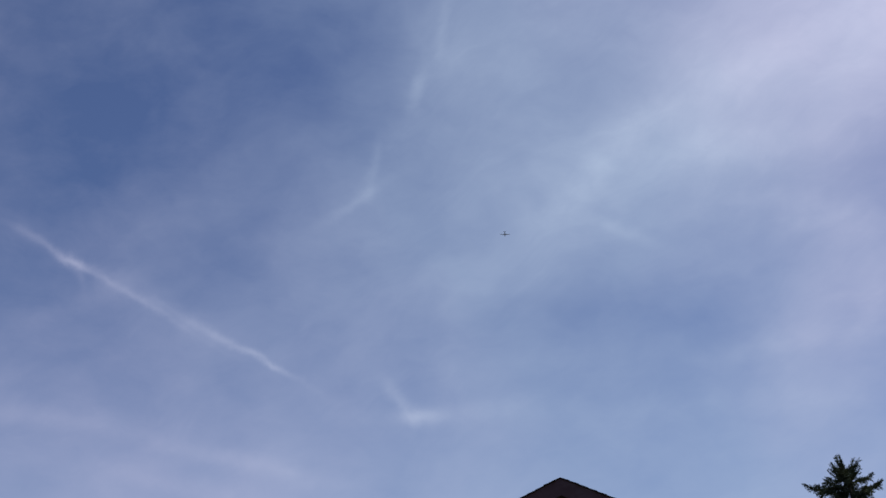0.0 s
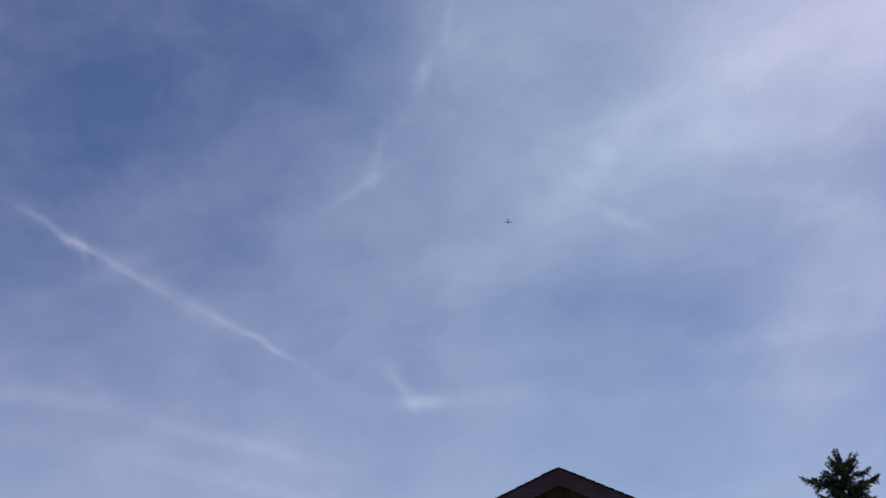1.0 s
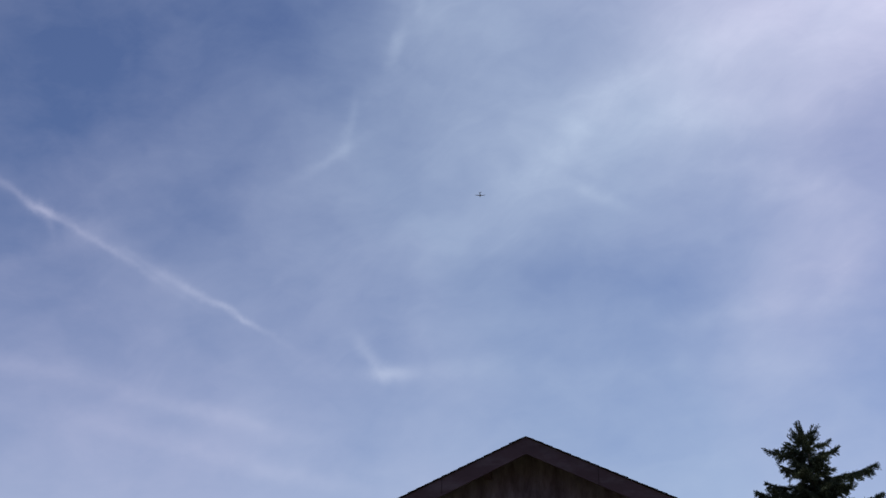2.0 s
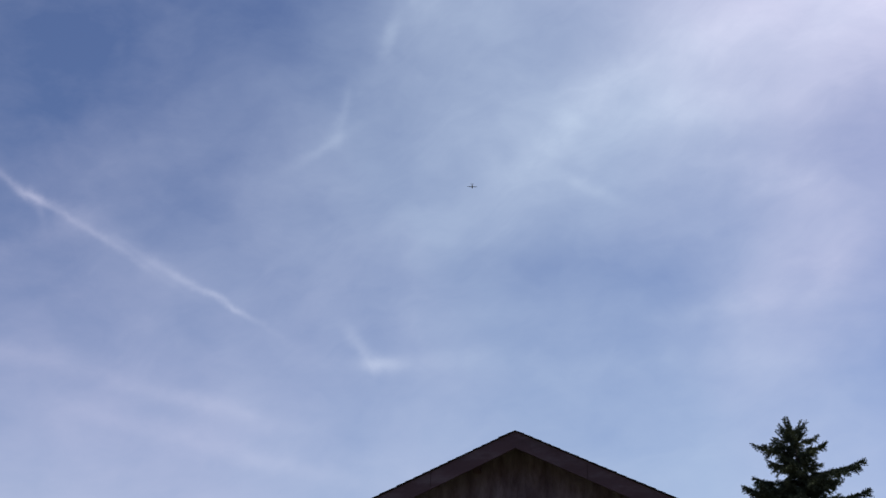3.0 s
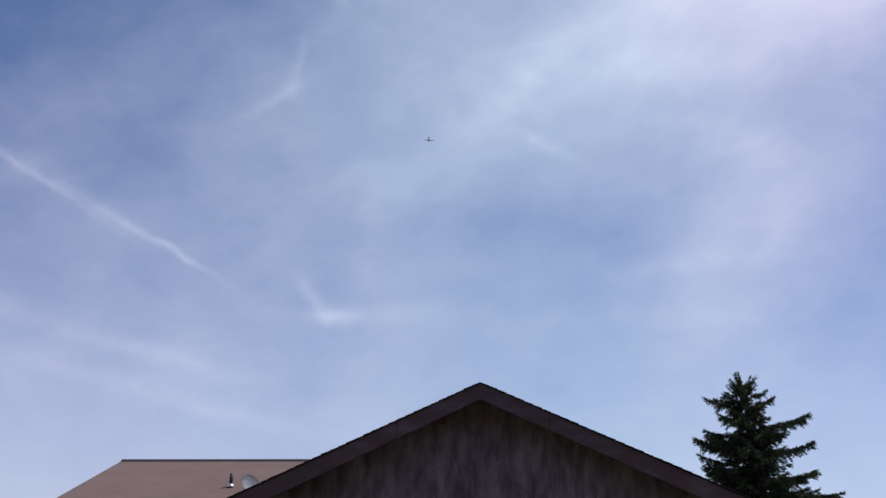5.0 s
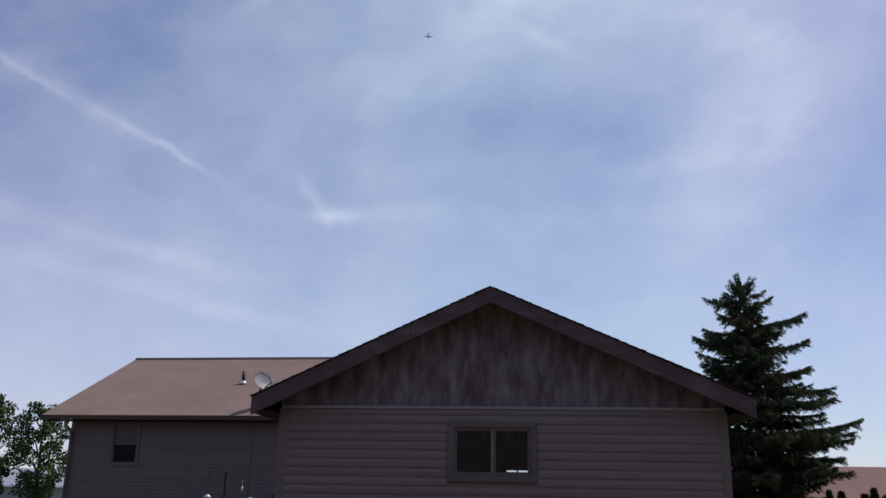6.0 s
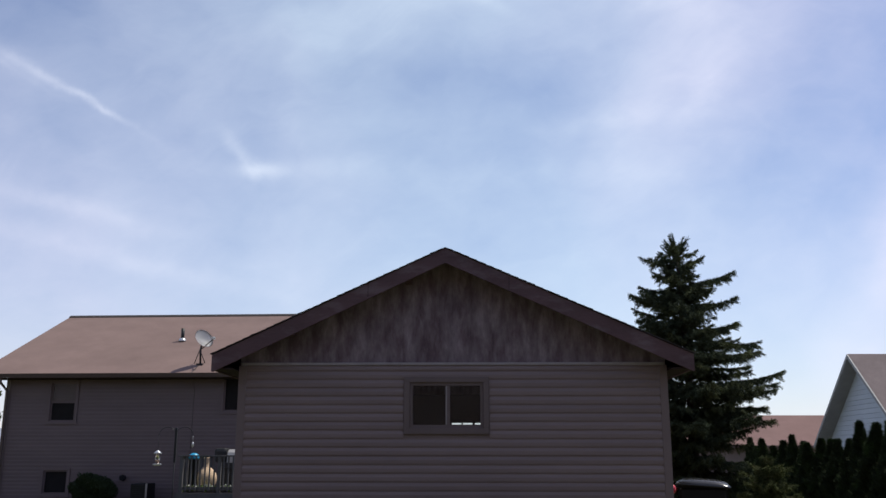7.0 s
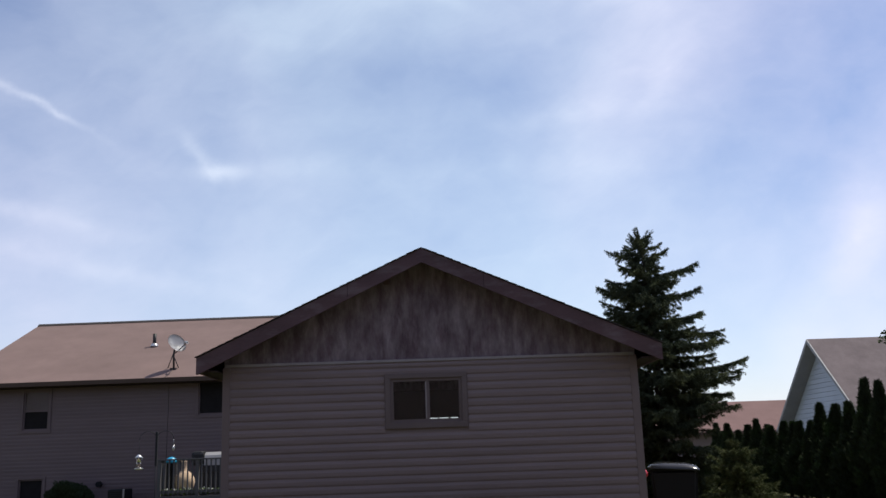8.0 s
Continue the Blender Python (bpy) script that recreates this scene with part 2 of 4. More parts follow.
# blades of the unseen yard, dulled so less green light reaches the garage
LOW_BOUNCE_GRASS = material("low_bounce_grass_blades", (0.095, 0.090, 0.055), 0.8, 0.3, 0.6, 8, 0.0, second=(0.115, 0.105, 0.066), blend=(0.45, 0.65), spec=0.1)
GRASS = material("grass_blades", (0.225, 0.275, 0.05), 0.8, 0.3, 0.6, 8, 0.0, second=(0.265, 0.285, 0.06), blend=(0.45, 0.65), spec=0.1)
LID_GREY = material("grey_enamel", (0.30, 0.29, 0.29), 0.45, 0.15, 4.0, 50, 0.04, spec=0.4)
STAKE_WOOD = material("stake_wood", (0.24, 0.13, 0.07), 0.85, 0.25, 6.0, 40, 0.2)
BARK = material("bark", (0.07, 0.05, 0.04), 0.95, 0.35, 6.0, 30, 0.6, (1, 1, 0.4))
NEEDLES = material("spruce_needles", (0.062, 0.076, 0.046), 0.85, 0.4, 1.4, 9, 0.0, second=(0.135, 0.15, 0.075), blend=(0.48, 0.64), spec=0.06)
CEDAR = material("cedar_foliage", (0.034, 0.046, 0.022), 0.8, 0.4, 2.0, 12, 0.0, second=(0.05, 0.08, 0.025), blend=(0.5, 0.68), spec=0.12)
LEAF = material("tree_leaves", (0.052, 0.075, 0.028), 0.65, 0.35, 0.7, 6, 0.0, second=(0.085, 0.11, 0.04), blend=(0.45, 0.6), spec=0.15)
LEAF_LIGHT = material("light_leaves", (0.10, 0.17, 0.03), 0.65, 0.35, 0.7, 6, 0.0, second=(0.14, 0.2, 0.045), blend=(0.45, 0.6), spec=0.25)
# lighter olive needles, sunlight on the low limbs put into the colour
LIT_NEEDLES = material("lit_spruce_needles", (0.07, 0.085, 0.035), 0.8, 0.4, 3.0, 12, 0.0, second=(0.125, 0.135, 0.06), blend=(0.45, 0.62), spec=0.06)
BUSH_LEAF = material("bush_leaves", (0.03, 0.045, 0.02), 0.75, 0.35, 2.0, 12, 0.0, spec=0.2)
DECK_WOOD = material("grey_deck_wood", (0.10, 0.095, 0.10), 0.85, 0.25, 3.0, 25, 0.25, (1, 1, 0.4), per_object=0.1)
CLAY = material("clay", (0.55, 0.40, 0.27), 0.8, 0.18, 5.0, 40, 0.15)
BLUE_PLASTIC = material("blue_plastic", (0.02, 0.30, 0.50), 0.35, 0.12, 4.0, 40, 0.03, spec=0.5)
RED_PLASTIC = material("red_plastic", (0.55, 0.03, 0.05), 0.35, 0.12, 4.0, 40, 0.03, spec=0.5)
WHITE_FLOWER = material("white_petals", (0.75, 0.75, 0.7), 0.7, 0.1, 6.0, 40, 0.0)
CABLE = material("grey_cable", (0.07, 0.06, 0.06), 0.5, 0.2, 4.0, 40, 0.0)
SEED = material("bird_seed", (0.34, 0.23, 0.20), 0.9, 0.3, 30.0, 90, 0.3)
AIRCRAFT = material("aircraft_paint", (0.20, 0.20, 0.22), 0.5, 0.1, 0.5, 5, 0.0)
CURTAIN = material("pale_curtain", (0.17, 0.14, 0.14), 0.9, 0.12, 3.0, 30, 0.1, (6, 6, 0.5))
INTERIOR = material("dark_interior", (0.05, 0.045, 0.045), 0.9, 0.2, 1.0, 10, 0.1)


def glass(name, tint=(0.9, 0.92, 0.92)):
    m = bpy.data.materials.new(name)
    m.use_nodes = True
    b = m.node_tree.nodes["Principled BSDF"]
    b.inputs["Base Color"].default_value = (*tint, 1)
    b.inputs["Transmission Weight"].default_value = 1.0
    b.inputs["Roughness"].default_value = 0.0
    b.inputs["IOR"].default_value = 1.45
    return m


GLASS = glass("window_glass")
# opaque pane in place of glass, its unlit, reflection-free dark put into the colour
DARK_PANE = material("dark_matte_pane", (0.022, 0.02, 0.021), 0.9, 0.2, 5.0, 80, 0.0, spec=0.03)

# ---- mesh helpers ----


def box(bm, x0, x1, y0, y1, z0, z1, bev=0.0):
    r = bmesh.ops.create_cube(bm, size=1.0, matrix=Matrix.Translation(((x0 + x1) / 2, (y0 + y1) / 2, (z0 + z1) / 2)) @ Matrix.Diagonal((x1 - x0, y1 - y0, z1 - z0, 1)))
    if bev:
        edges = list({e for v in r["verts"] for e in v.link_edges})
        bmesh.ops.bevel(bm, geom=edges, offset=bev, segments=2, affect="EDGES", profile=0.5)
    return r["verts"]


def prism(bm, pts, axis, a, b):
    """A polygon given in the two axes other than `axis`, pulled from a to b along it."""
    def p3(p, v):
        return {"x": (v, p[0], p[1]), "y": (p[0], v, p[1]), "z": (p[0], p[1], v)}[axis]
    lo = [bm.verts.new(p3(p, a)) for p in pts]
    hi = [bm.verts.new(p3(p, b)) for p in pts]
    n = len(pts)
    faces = [bm.faces.new(lo), bm.faces.new(hi[::-1])]
    for i in range(n):
        faces.append(bm.faces.new((lo[(i + 1) % n], lo[i], hi[i], hi[(i + 1) % n])))
    bmesh.ops.recalc_face_normals(bm, faces=faces)


def tube(bm, pts, radii, sides=6, cap=True):
    """A tapered round bar along a line of points."""
    pts = [Vector(p) for p in pts]
    if isinstance(radii, (int, float)):
        radii = [radii] * len(pts)
    rings = []
    for i, p in enumerate(pts):
        d = (pts[min(i + 1, len(pts) - 1)] - pts[max(i - 1, 0)]).normalized()
        s = d.cross(Vector((0, 0, 1)) if abs(d.z) < 0.95 else Vector((1, 0, 0))).normalized()
        u = s.cross(d)
        rings.append([bm.verts.new(p + (s * math.cos(a) + u * math.sin(a)) * radii[i]) for a in [2 * math.pi * k / sides for k in range(sides)]])
    for r0, r1 in zip(rings, rings[1:]):
        for k in range(sides):
            f = bm.faces.new((r0[k], r0[(k + 1) % sides], r1[(k + 1) % sides], r1[k]))
            f.smooth = True
    if cap:
        bm.faces.new(rings[0][::-1])
        bm.faces.new(rings[-1])


def lathe(bm, profile, centre=(0, 0, 0), sides=24):
    """A turned form: (radius, height) pairs round an upright axis."""
    c = Vector(centre)
    rings = [[bm.verts.new(c + Vector((r * math.cos(2 * math.pi * k / sides), r * math.sin(2 * math.pi * k / sides), z))) for k in range(sides)] for r, z in profile]
    for r0, r1 in zip(rings, rings[1:]):
        for k in range(sides):
            f = bm.faces.new((r0[k], r0[(k + 1) % sides], r1[(k + 1) % sides], r1[k]))
            f.smooth = True
    bm.faces.new(rings[0][::-1])
    bm.faces.new(rings[-1])
    bmesh.ops.recalc_face_normals(bm, faces=bm.faces[:])


def mesh_of(name, bm, mat):
    me = bpy.data.meshes.new(name)
    bm.to_mesh(me)
    bm.free()
    me.materials.append(mat)
    return me


def part(name, bm, mat, parent=None, label=""):
    """Links a bmesh as one mesh object, under a thing or a part."""
    ob = new(name, mesh_of(name, bm, mat) if isinstance(bm, bmesh.types.BMesh) else bm)
    if parent:
        ob.parent = parent
        ob.matrix_parent_inverse = parent.matrix_basis.inverted()
    return tagged(ob, label) if label else ob


def thing(name, label, category, at=(0, 0, 0), group="", kind=""):
    ob = new(name)
    ob.empty_display_size = 0.2
    ob.location = at
    return tagged(ob, label, category, group, kind)


def bx(name, x0, x1, y0, y1, z0, z1, mat, parent=None, label="", bev=0.0):
    bm = bmesh.new()
    box(bm, x0, x1, y0, y1, z0, z1, bev)
    return part(name, bm, mat, parent, label)


def soup(name, verts, faces, mat, parent=None, label="", kind=""):
    me = bpy.data.meshes.new(name)
    me.from_pydata(verts, [], faces)
    me.materials.append(mat)
    ob = new(name, me)
    if parent:
        ob.parent = parent
        ob.matrix_parent_inverse = parent.matrix_basis.inverted()
    return tagged(ob, label, kind=kind)


def cut_spans(x0, x1, holes):
    spans = [(x0, x1)]
    for a, b in holes:
        out = []
        for s, e in spans:
            if b <= s or a >= e:
                out.append((s, e))
            else:
                if a > s:
                    out.append((s, a))
                if b < e:
                    out.append((b, e))
        spans = out
    return [(s, e) for s, e in spans if e - s > 0.01]


def siding(parent, x0, x1, y, z0, z1, course, holes, mat, lap=0.017, turn=None):
    """Courses of lapped boards on a wall that faces -y; holes are (x0, x1, z0, z1)."""
    bm = bmesh.new()
    prism(bm, [(0.0, 0.0), (-lap, 0.0), (-lap, course * 0.45), (-lap * 0.25, course * 0.80), (-lap * 0.25, course * 0.99), (0.0, course * 0.99)], "x", 0.0, 1.0)
    me = mesh_of("siding_board", bm, mat)
    rng = random.Random(5)
    z = z0
    while z < z1 - 0.02:
        top = min(z + course, z1)
        for a, b in cut_spans(x0, x1, [h[:2] for h in holes if h[2] < (z + top) / 2 < h[3]]):
            ob = part("siding_board", me, None, parent)
            m = Matrix.Translation((a, y, z)) @ Matrix.Diagonal((b - a, 1, (top - z) / course, 1))
            ob.matrix_basis = (turn or Matrix()) @ m
            ob.rotation_euler.y += rng.uniform(-0.0004, 0.0004)
        z += course


def wall_with_holes(bm, x0, x1, y0, y1, z0, z1, holes):
    xs = sorted({x0, x1, *[h[0] for h in holes], *[h[1] for h in holes]})
    for a, b in zip(xs, xs[1:]):
        z = z0
        for h in sorted([h for h in holes if h[0] <= a and h[1] >= b], key=lambda h: h[2]):
            if h[2] > z:
                box(bm, a, b, y0, y1, z, h[2])
            z = h[3]
        if z < z1:
            box(bm, a, b, y0, y1, z, z1)

# ---- ground ----
bm = bmesh.new()
bmesh.ops.create_grid(bm, x_segments=120, y_segments=120, size=1.0)
for v in bm.verts:
    # finer near the houses, wide to the horizon
    v.co.x = math.copysign(abs(v.co.x) ** 3, v.co.x) * 2500
    v.co.y = math.copysign(abs(v.co.y) ** 3, v.co.y) * 2500 + 20
    d = math.hypot(v.co.x, v.co.y - 20)
    v.co.z = 0.05 * noise.noise(v.co * 0.12) * min(1.0, d / 12) - 0.03
tagged(part("ground", bm, GRASS_SOIL), "mown green lawn under sunlight", "ground", kind="structure")


def lawn(x0, x1, y0, y1, count, seed):
    rng = np.random.default_rng(seed)
    n = count
    x, y = rng.uniform(x0, x1, n), rng.uniform(y0, y1, n)
    h, a, w = rng.uniform(0.012, 0.042, n), rng.uniform(0, 6.28, n), rng.uniform(0.004, 0.009, n)
    lx, ly = rng.normal(0, 0.02, n), rng.normal(0, 0.02, n)
    v = np.empty((n, 3, 3))
    v[:, 0] = np.c_[x - np.cos(a) * w, y - np.sin(a) * w, np.full(n, -0.04)]
    v[:, 1] = np.c_[x + np.cos(a) * w, y + np.sin(a) * w, np.full(n, -0.04)]
    v[:, 2] = np.c_[x + lx, y + ly, h]
    return v.reshape(-1, 3).tolist(), np.arange(3 * n).reshape(-1, 3).tolist()


tagged(soup("grass", *lawn(-15.5, -3.3, 14.5, 27.2, 110000, 1), GRASS, kind="stuff"), "short mown lawn grass", "grass")
tagged(soup("grass", *lawn(-9, 9, -3.3, 12.9, 70000, 3), LOW_BOUNCE_GRASS, kind="stuff"), "short mown lawn grass of the unseen yard, dulled to bounce less green", "grass")
tagged(soup("grass", *lawn(3.6, 8.3, 14.5, 30, 25000, 2), GRASS, kind="stuff"), "short mown lawn grass beside the garage", "grass")

# plain wall, unseen behind the eye, added to block low sky light and reflections
bm = bmesh.new()
box(bm, -40, 25, -3.8, -3.4, -0.1, 8.6)
tagged(part("wall_south", bm, SIDING), "plain taupe wall added unseen behind the eye to block low sky", "wall", kind="structure")

# ---- garage ----
GX, GY, GD = 3.05, 13.0, 6.2
EAVE_X, EAVE_Z, APEX_Z = 3.36, 2.76, 4.285
SLOPE = (APEX_Z - EAVE_Z) / EAVE_X
TRIM_Z = 2.638
AX = -0.085
garage = thing("garage", "taupe vinyl-sided gable garage with weathered plywood gable and dark brown fascia", "garage", (0, GY + GD / 2, 0))
WIN = (-0.60, 0.45, 1.735, 2.375)
bm = bmesh.new()
wall_with_holes(bm, -GX, GX, GY, GY + 0.12, 0.0, TRIM_Z - 0.02, [WIN])
front = part("front_wall", bm, TRIM, garage, "taupe lap-sided front wall")
for s in (-1, 1):
    bx("side_wall", min(s * GX, s * (GX - 0.12)), max(s * GX, s * (GX - 0.12)), GY + 0.12, GY + GD - 0.12, 0, TRIM_Z - 0.02, SIDING, garage)
SLITS = [(-0.10, 0.10, 2.004, 2.040), (0.13, 0.33, 2.004, 2.040), (0.38, 0.53, 2.004, 2.040)]
bm = bmesh.new()
wall_with_holes(bm, -GX, GX, GY + GD - 0.12, GY + GD, 0, TRIM_Z - 0.02, SLITS)
rear = part("rear_wall", bm, INTERIOR, garage)
for h in SLITS:
    p = bx("pane", h[0], h[1], GY + GD - 0.07, GY + GD - 0.06, h[2], h[3], GLASS, rear, "clear glass pane")
    p.visible_shadow = False
bx("floor_slab", -GX - 0.05, GX + 0.05, GY - 0.05, GY + GD + 0.05, -0.2, 0.04, CONCRETE, garage, "grey concrete slab")
# gable ends
for y, name in ((GY + 0.02, "gable_panel"), (GY + GD - 0.1, "rear_gable")):
    bm = bmesh.new()
    zr = APEX_Z - 0.10
    prism(bm, [(-GX, TRIM_Z - 0.02), (GX, TRIM_Z - 0.02), (GX, zr - SLOPE * GX), (AX, zr), (-GX, zr - SLOPE * GX)], "y", y, y + 0.08)
    gab = part(name, bm, PLYWOOD, garage, "weathered grey-brown plywood gable with peeling stain")
    if name == "gable_panel":
        gable = gab
# seams of the plywood sheets
for x in (-2.42, -1.21, 0.02, 1.22, 2.44):
    bm = bmesh.new()
    box(bm, x - 0.012, x + 0.012, GY + 0.012, GY + 0.0205, TRIM_Z, APEX_Z - 0.14 - SLOPE * abs(x))
    part("batten", bm, PLYWOOD, gable)
bx("flashing_strip", -GX + 0.02, GX - 0.02, GY - 0.022, GY + 0.06, TRIM_Z - 0.018, TRIM_Z + 0.022, PALE_TRIM, garage, "pale grey flashing strip", 0.004)
siding(front, -GX + 0.1, GX - 0.1, GY, 0.06, TRIM_Z - 0.02, 0.1185, [(WIN[0] - 0.085, WIN[1] + 0.085, WIN[2] - 0.085, WIN[3] + 0.085)], SIDING)
for s in (-1, 1):
    bm = bmesh.new()
    x0, x1 = sorted((s * (GX - 0.1), s * (GX + 0.012)))
    box(bm, x0, x1, GY - 0.02, GY, 0.03, TRIM_Z - 0.02, 0.004)
    x0, x1 = sorted((s * (GX + 0.001), s * (GX + 0.013)))
    box(bm, x0, x1, GY, GY + 0.1, 0.03, TRIM_Z - 0.02)
    part("corner_board", bm, TRIM, garage, "taupe corner board")
# roof: two decks, shingle courses, rake fascia, eave fascia
OVER = 0.40
for s in (-1, 1):
    bm = bmesh.new()
    prism(bm, [(AX, APEX_Z - 0.03), (s * EAVE_X, EAVE_Z - 0.03), (s * EAVE_X, EAVE_Z - 0.07), (AX, APEX_Z - 0.07)], "y", GY - OVER + 0.045, GY + GD + OVER)
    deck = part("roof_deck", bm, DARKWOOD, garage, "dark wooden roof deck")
    length = math.hypot(EAVE_X, APEX_Z - EAVE_Z)
    n = 30
    rng = random.Random(11 + s)
    for i in range(n):
        a, b = i / n, min(1.0, (i + 1.35) / n)
        j = rng.uniform(-0.008, 0.008)
        th = 0.008 + rng.uniform(0, 0.004)
        bm = bmesh.new()
        up = 0.006

        def at(f, lift):
            return (AX * f + s * EAVE_X * (1 - f) * 1.006, EAVE_Z + (APEX_Z - EAVE_Z) * f - 0.03 + lift)
        prism(bm, [at(a, 0.008), at(b, 0.002), at(b, 0.010), at(a, 0.010 + th)], "y", GY - OVER - 0.02 + j, GY + GD + OVER)
        part("shingle_course", bm, SHINGLE_DARK, deck)
    bm = bmesh.new()
    prism(bm, [(AX, APEX_Z - 0.03), (s * EAVE_X, EAVE_Z - 0.03), (s * EAVE_X, EAVE_Z - 0.26), (s * (EAVE_X - 0.02), EAVE_Z - 0.265), (AX, APEX_Z - 0.245)], "y", GY - OVER, GY - OVER + 0.04)
    part("rake_fascia", bm, FASCIA, garage, "wide dark brown rake board")
    x0, x1 = sorted((s * (EAVE_X - 0.035), s * (EAVE_X - 0.002)))
    bx("eave_fascia", x0, x1, GY - OVER + 0.042, GY + GD + OVER, EAVE_Z - 0.24, EAVE_Z - 0.062, FASCIA, garage)
    x0, x1 = sorted((s * (GX + 0.013), s * (EAVE_X - 0.04)))
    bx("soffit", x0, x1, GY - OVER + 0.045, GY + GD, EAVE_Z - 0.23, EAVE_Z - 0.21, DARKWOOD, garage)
# butt joints of the rake boards
for x, side in ((-1.18, -1), (0.82, 1)):
    zt = APEX_Z - SLOPE * abs(x - AX)
    bx("joint", x - 0.003, x + 0.003, GY - OVER - 0.003, GY - OVER - 0.0005, zt - 0.24, zt - 0.04, DARKWOOD, garage)
# lookouts under the front overhang
for x in (-2.3, -0.62, 0.62, 2.3):
    zt = APEX_Z - 0.075 - SLOPE * abs(x)
    bx("lookout", x - 0.045, x + 0.045, GY - OVER + 0.042, GY + 0.02, zt - 0.13, zt - 0.03, FASCIA, garage)

# sliding window
x0, x1, z0, z1 = WIN
bm = bmesh.new()
for a in ((x0 - 0.08, x1 + 0.08, z1, z1 + 0.075), (x0 - 0.08, x1 + 0.08, z0 - 0.085, z0), (x0 - 0.08, x0, z0, z1), (x1, x1 + 0.08, z0, z1)):
    box(bm, a[0], a[1], GY - 0.032, GY + 0.01, a[2], a[3], 0.004)
win = part("window", bm, WINDOW_TRIM, garage, "two-pane sliding window in a taupe frame")
bm = bmesh.new()
for a in ((x0, x1, z1 - 0.045, z1), (x0, x1, z0, z0 + 0.045), (x0, x0 + 0.045, z0 + 0.045, z1 - 0.045), (x1 - 0.045, x1, z0 + 0.045, z1 - 0.045)):
    box(bm, a[0], a[1], GY - 0.005, GY + 0.06, a[2], a[3])
part("window_frame", bm, WINDOW_TRIM, win)
xm = -0.06
part("mullion", (lambda b: (box(b, xm - 0.03, xm + 0.035, GY + 0.005, GY + 0.05, z0 + 0.045, z1 - 0.045, 0.003), b)[1])(bmesh.new()), WINDOW_TRIM, win)
bx("meeting_strip", xm - 0.026, xm - 0.008, GY - 0.002, GY + 0.004, z0 + 0.05, z1 - 0.05, PALE_TRIM, win, "pale aluminium strip")
for a, b, y in ((x0 + 0.045, xm - 0.03, GY + 0.045), (xm + 0.035, x1 - 0.045, GY + 0.03)):
    p = bx("pane", a, b, y, y + 0.005, z0 + 0.045, z1 - 0.045, GLASS, win, "dark clear glass pane")
    p.visible_shadow = False

# ---- neighbouring long house ----
HY, HX0, HX1, HEAVE, HRIDGE_Z, HRIDGE_Y = 28.0, -14.2, -3.9, 3.86, 6.56, 33.4
house = thing("house", "long taupe-sided raised ranch house with a tan shingle gable roof", "house", (-9.0, HY, 0))
HW = [(-12.75, -11.95, 2.42, 3.62), (-7.28, -6.1, 2.72, 3.75), (-12.75, -12.0, 0.25, 0.95)]
bm = bmesh.new()
wall_with_holes(bm, HX0, HX1, HY, HY + 0.2, 0, HEAVE - 0.05, HW)
hfront = part("front_wall", bm, SHADED_SIDING, house, "taupe lap-sided wall in shade")
siding(hfront, HX0 + 0.12, HX1 - 0.1, HY, 0.06, HEAVE - 0.1, 0.112, [(h[0] - 0.09, h[1] + 0.09, h[2] - 0.09, h[3] + 0.09) for h in HW], SHADED_SIDING, 0.007)
bx("foundation", HX0 - 0.02, HX1, HY - 0.03, HY - 0.001, -0.1, 0.05, FASCIA, house, "dark painted foundation strip")
for x in (HX0, HX1 - 0.2):
    bm = bmesh.new()
    yb = 2 * HRIDGE_Y - HY
    hs = (HRIDGE_Z - HEAVE) / (HRIDGE_Y - HY + 0.5)
    prism(bm, [(HY + 0.2, 0), (yb, 0), (yb, HEAVE - 0.05), (HRIDGE_Y, HRIDGE_Z - 0.35), (HY + 0.2, HEAVE - 0.05)], "x", x, x + 0.2)
    part("gable_wall", bm, SHADED_SIDING, house)
bx("corner_board", HX0 - 0.012, HX0 + 0.12, HY - 0.02, HY - 0.0005, 0.22, HEAVE - 0.1, TRIM, house)
RX0, RX1 = -15.0, -3.4
for s in (-1, 1):
    bm = bmesh.new()
    ye = HRIDGE_Y + s * (HRIDGE_Y - HY + 0.5)
    prism(bm, [(HRIDGE_Y, HRIDGE_Z), (ye, HEAVE), (ye, HEAVE - 0.12), (HRIDGE_Y, HRIDGE_Z - 0.16)], "x", RX0, RX1)
    part("roof_slope", bm, SHINGLE_TAN, house, "tan-brown asphalt shingle roof")
bm = bmesh.new()
prism(bm, [(HRIDGE_Y - 0.16, HRIDGE_Z - 0.05), (HRIDGE_Y + 0.16, HRIDGE_Z - 0.05), (HRIDGE_Y + 0.02, HRIDGE_Z + 0.035), (HRIDGE_Y - 0.02, HRIDGE_Z + 0.035)], "x", RX0 - 0.01, RX1)
part("ridge_vent", bm, SHINGLE_DARK, house, "dark ridge cap")
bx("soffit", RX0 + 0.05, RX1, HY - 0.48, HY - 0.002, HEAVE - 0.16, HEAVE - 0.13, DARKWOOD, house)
bm = bmesh.new()
prism(bm, [(HY - 0.50, HEAVE - 0.13), (HY - 0.50, HEAVE - 0.01), (HY - 0.515, HEAVE - 0.01), (HY - 0.515, HEAVE - 0.12), (HY - 0.60, HEAVE - 0.12), (HY - 0.63, HEAVE - 0.01), (HY - 0.645, HEAVE - 0.01), (HY - 0.61, HEAVE - 0.14)], "x", RX0 + 0.02, RX1)
part("gutter", bm, GUTTER, house, "brown metal gutter")
bm = bmesh.new()
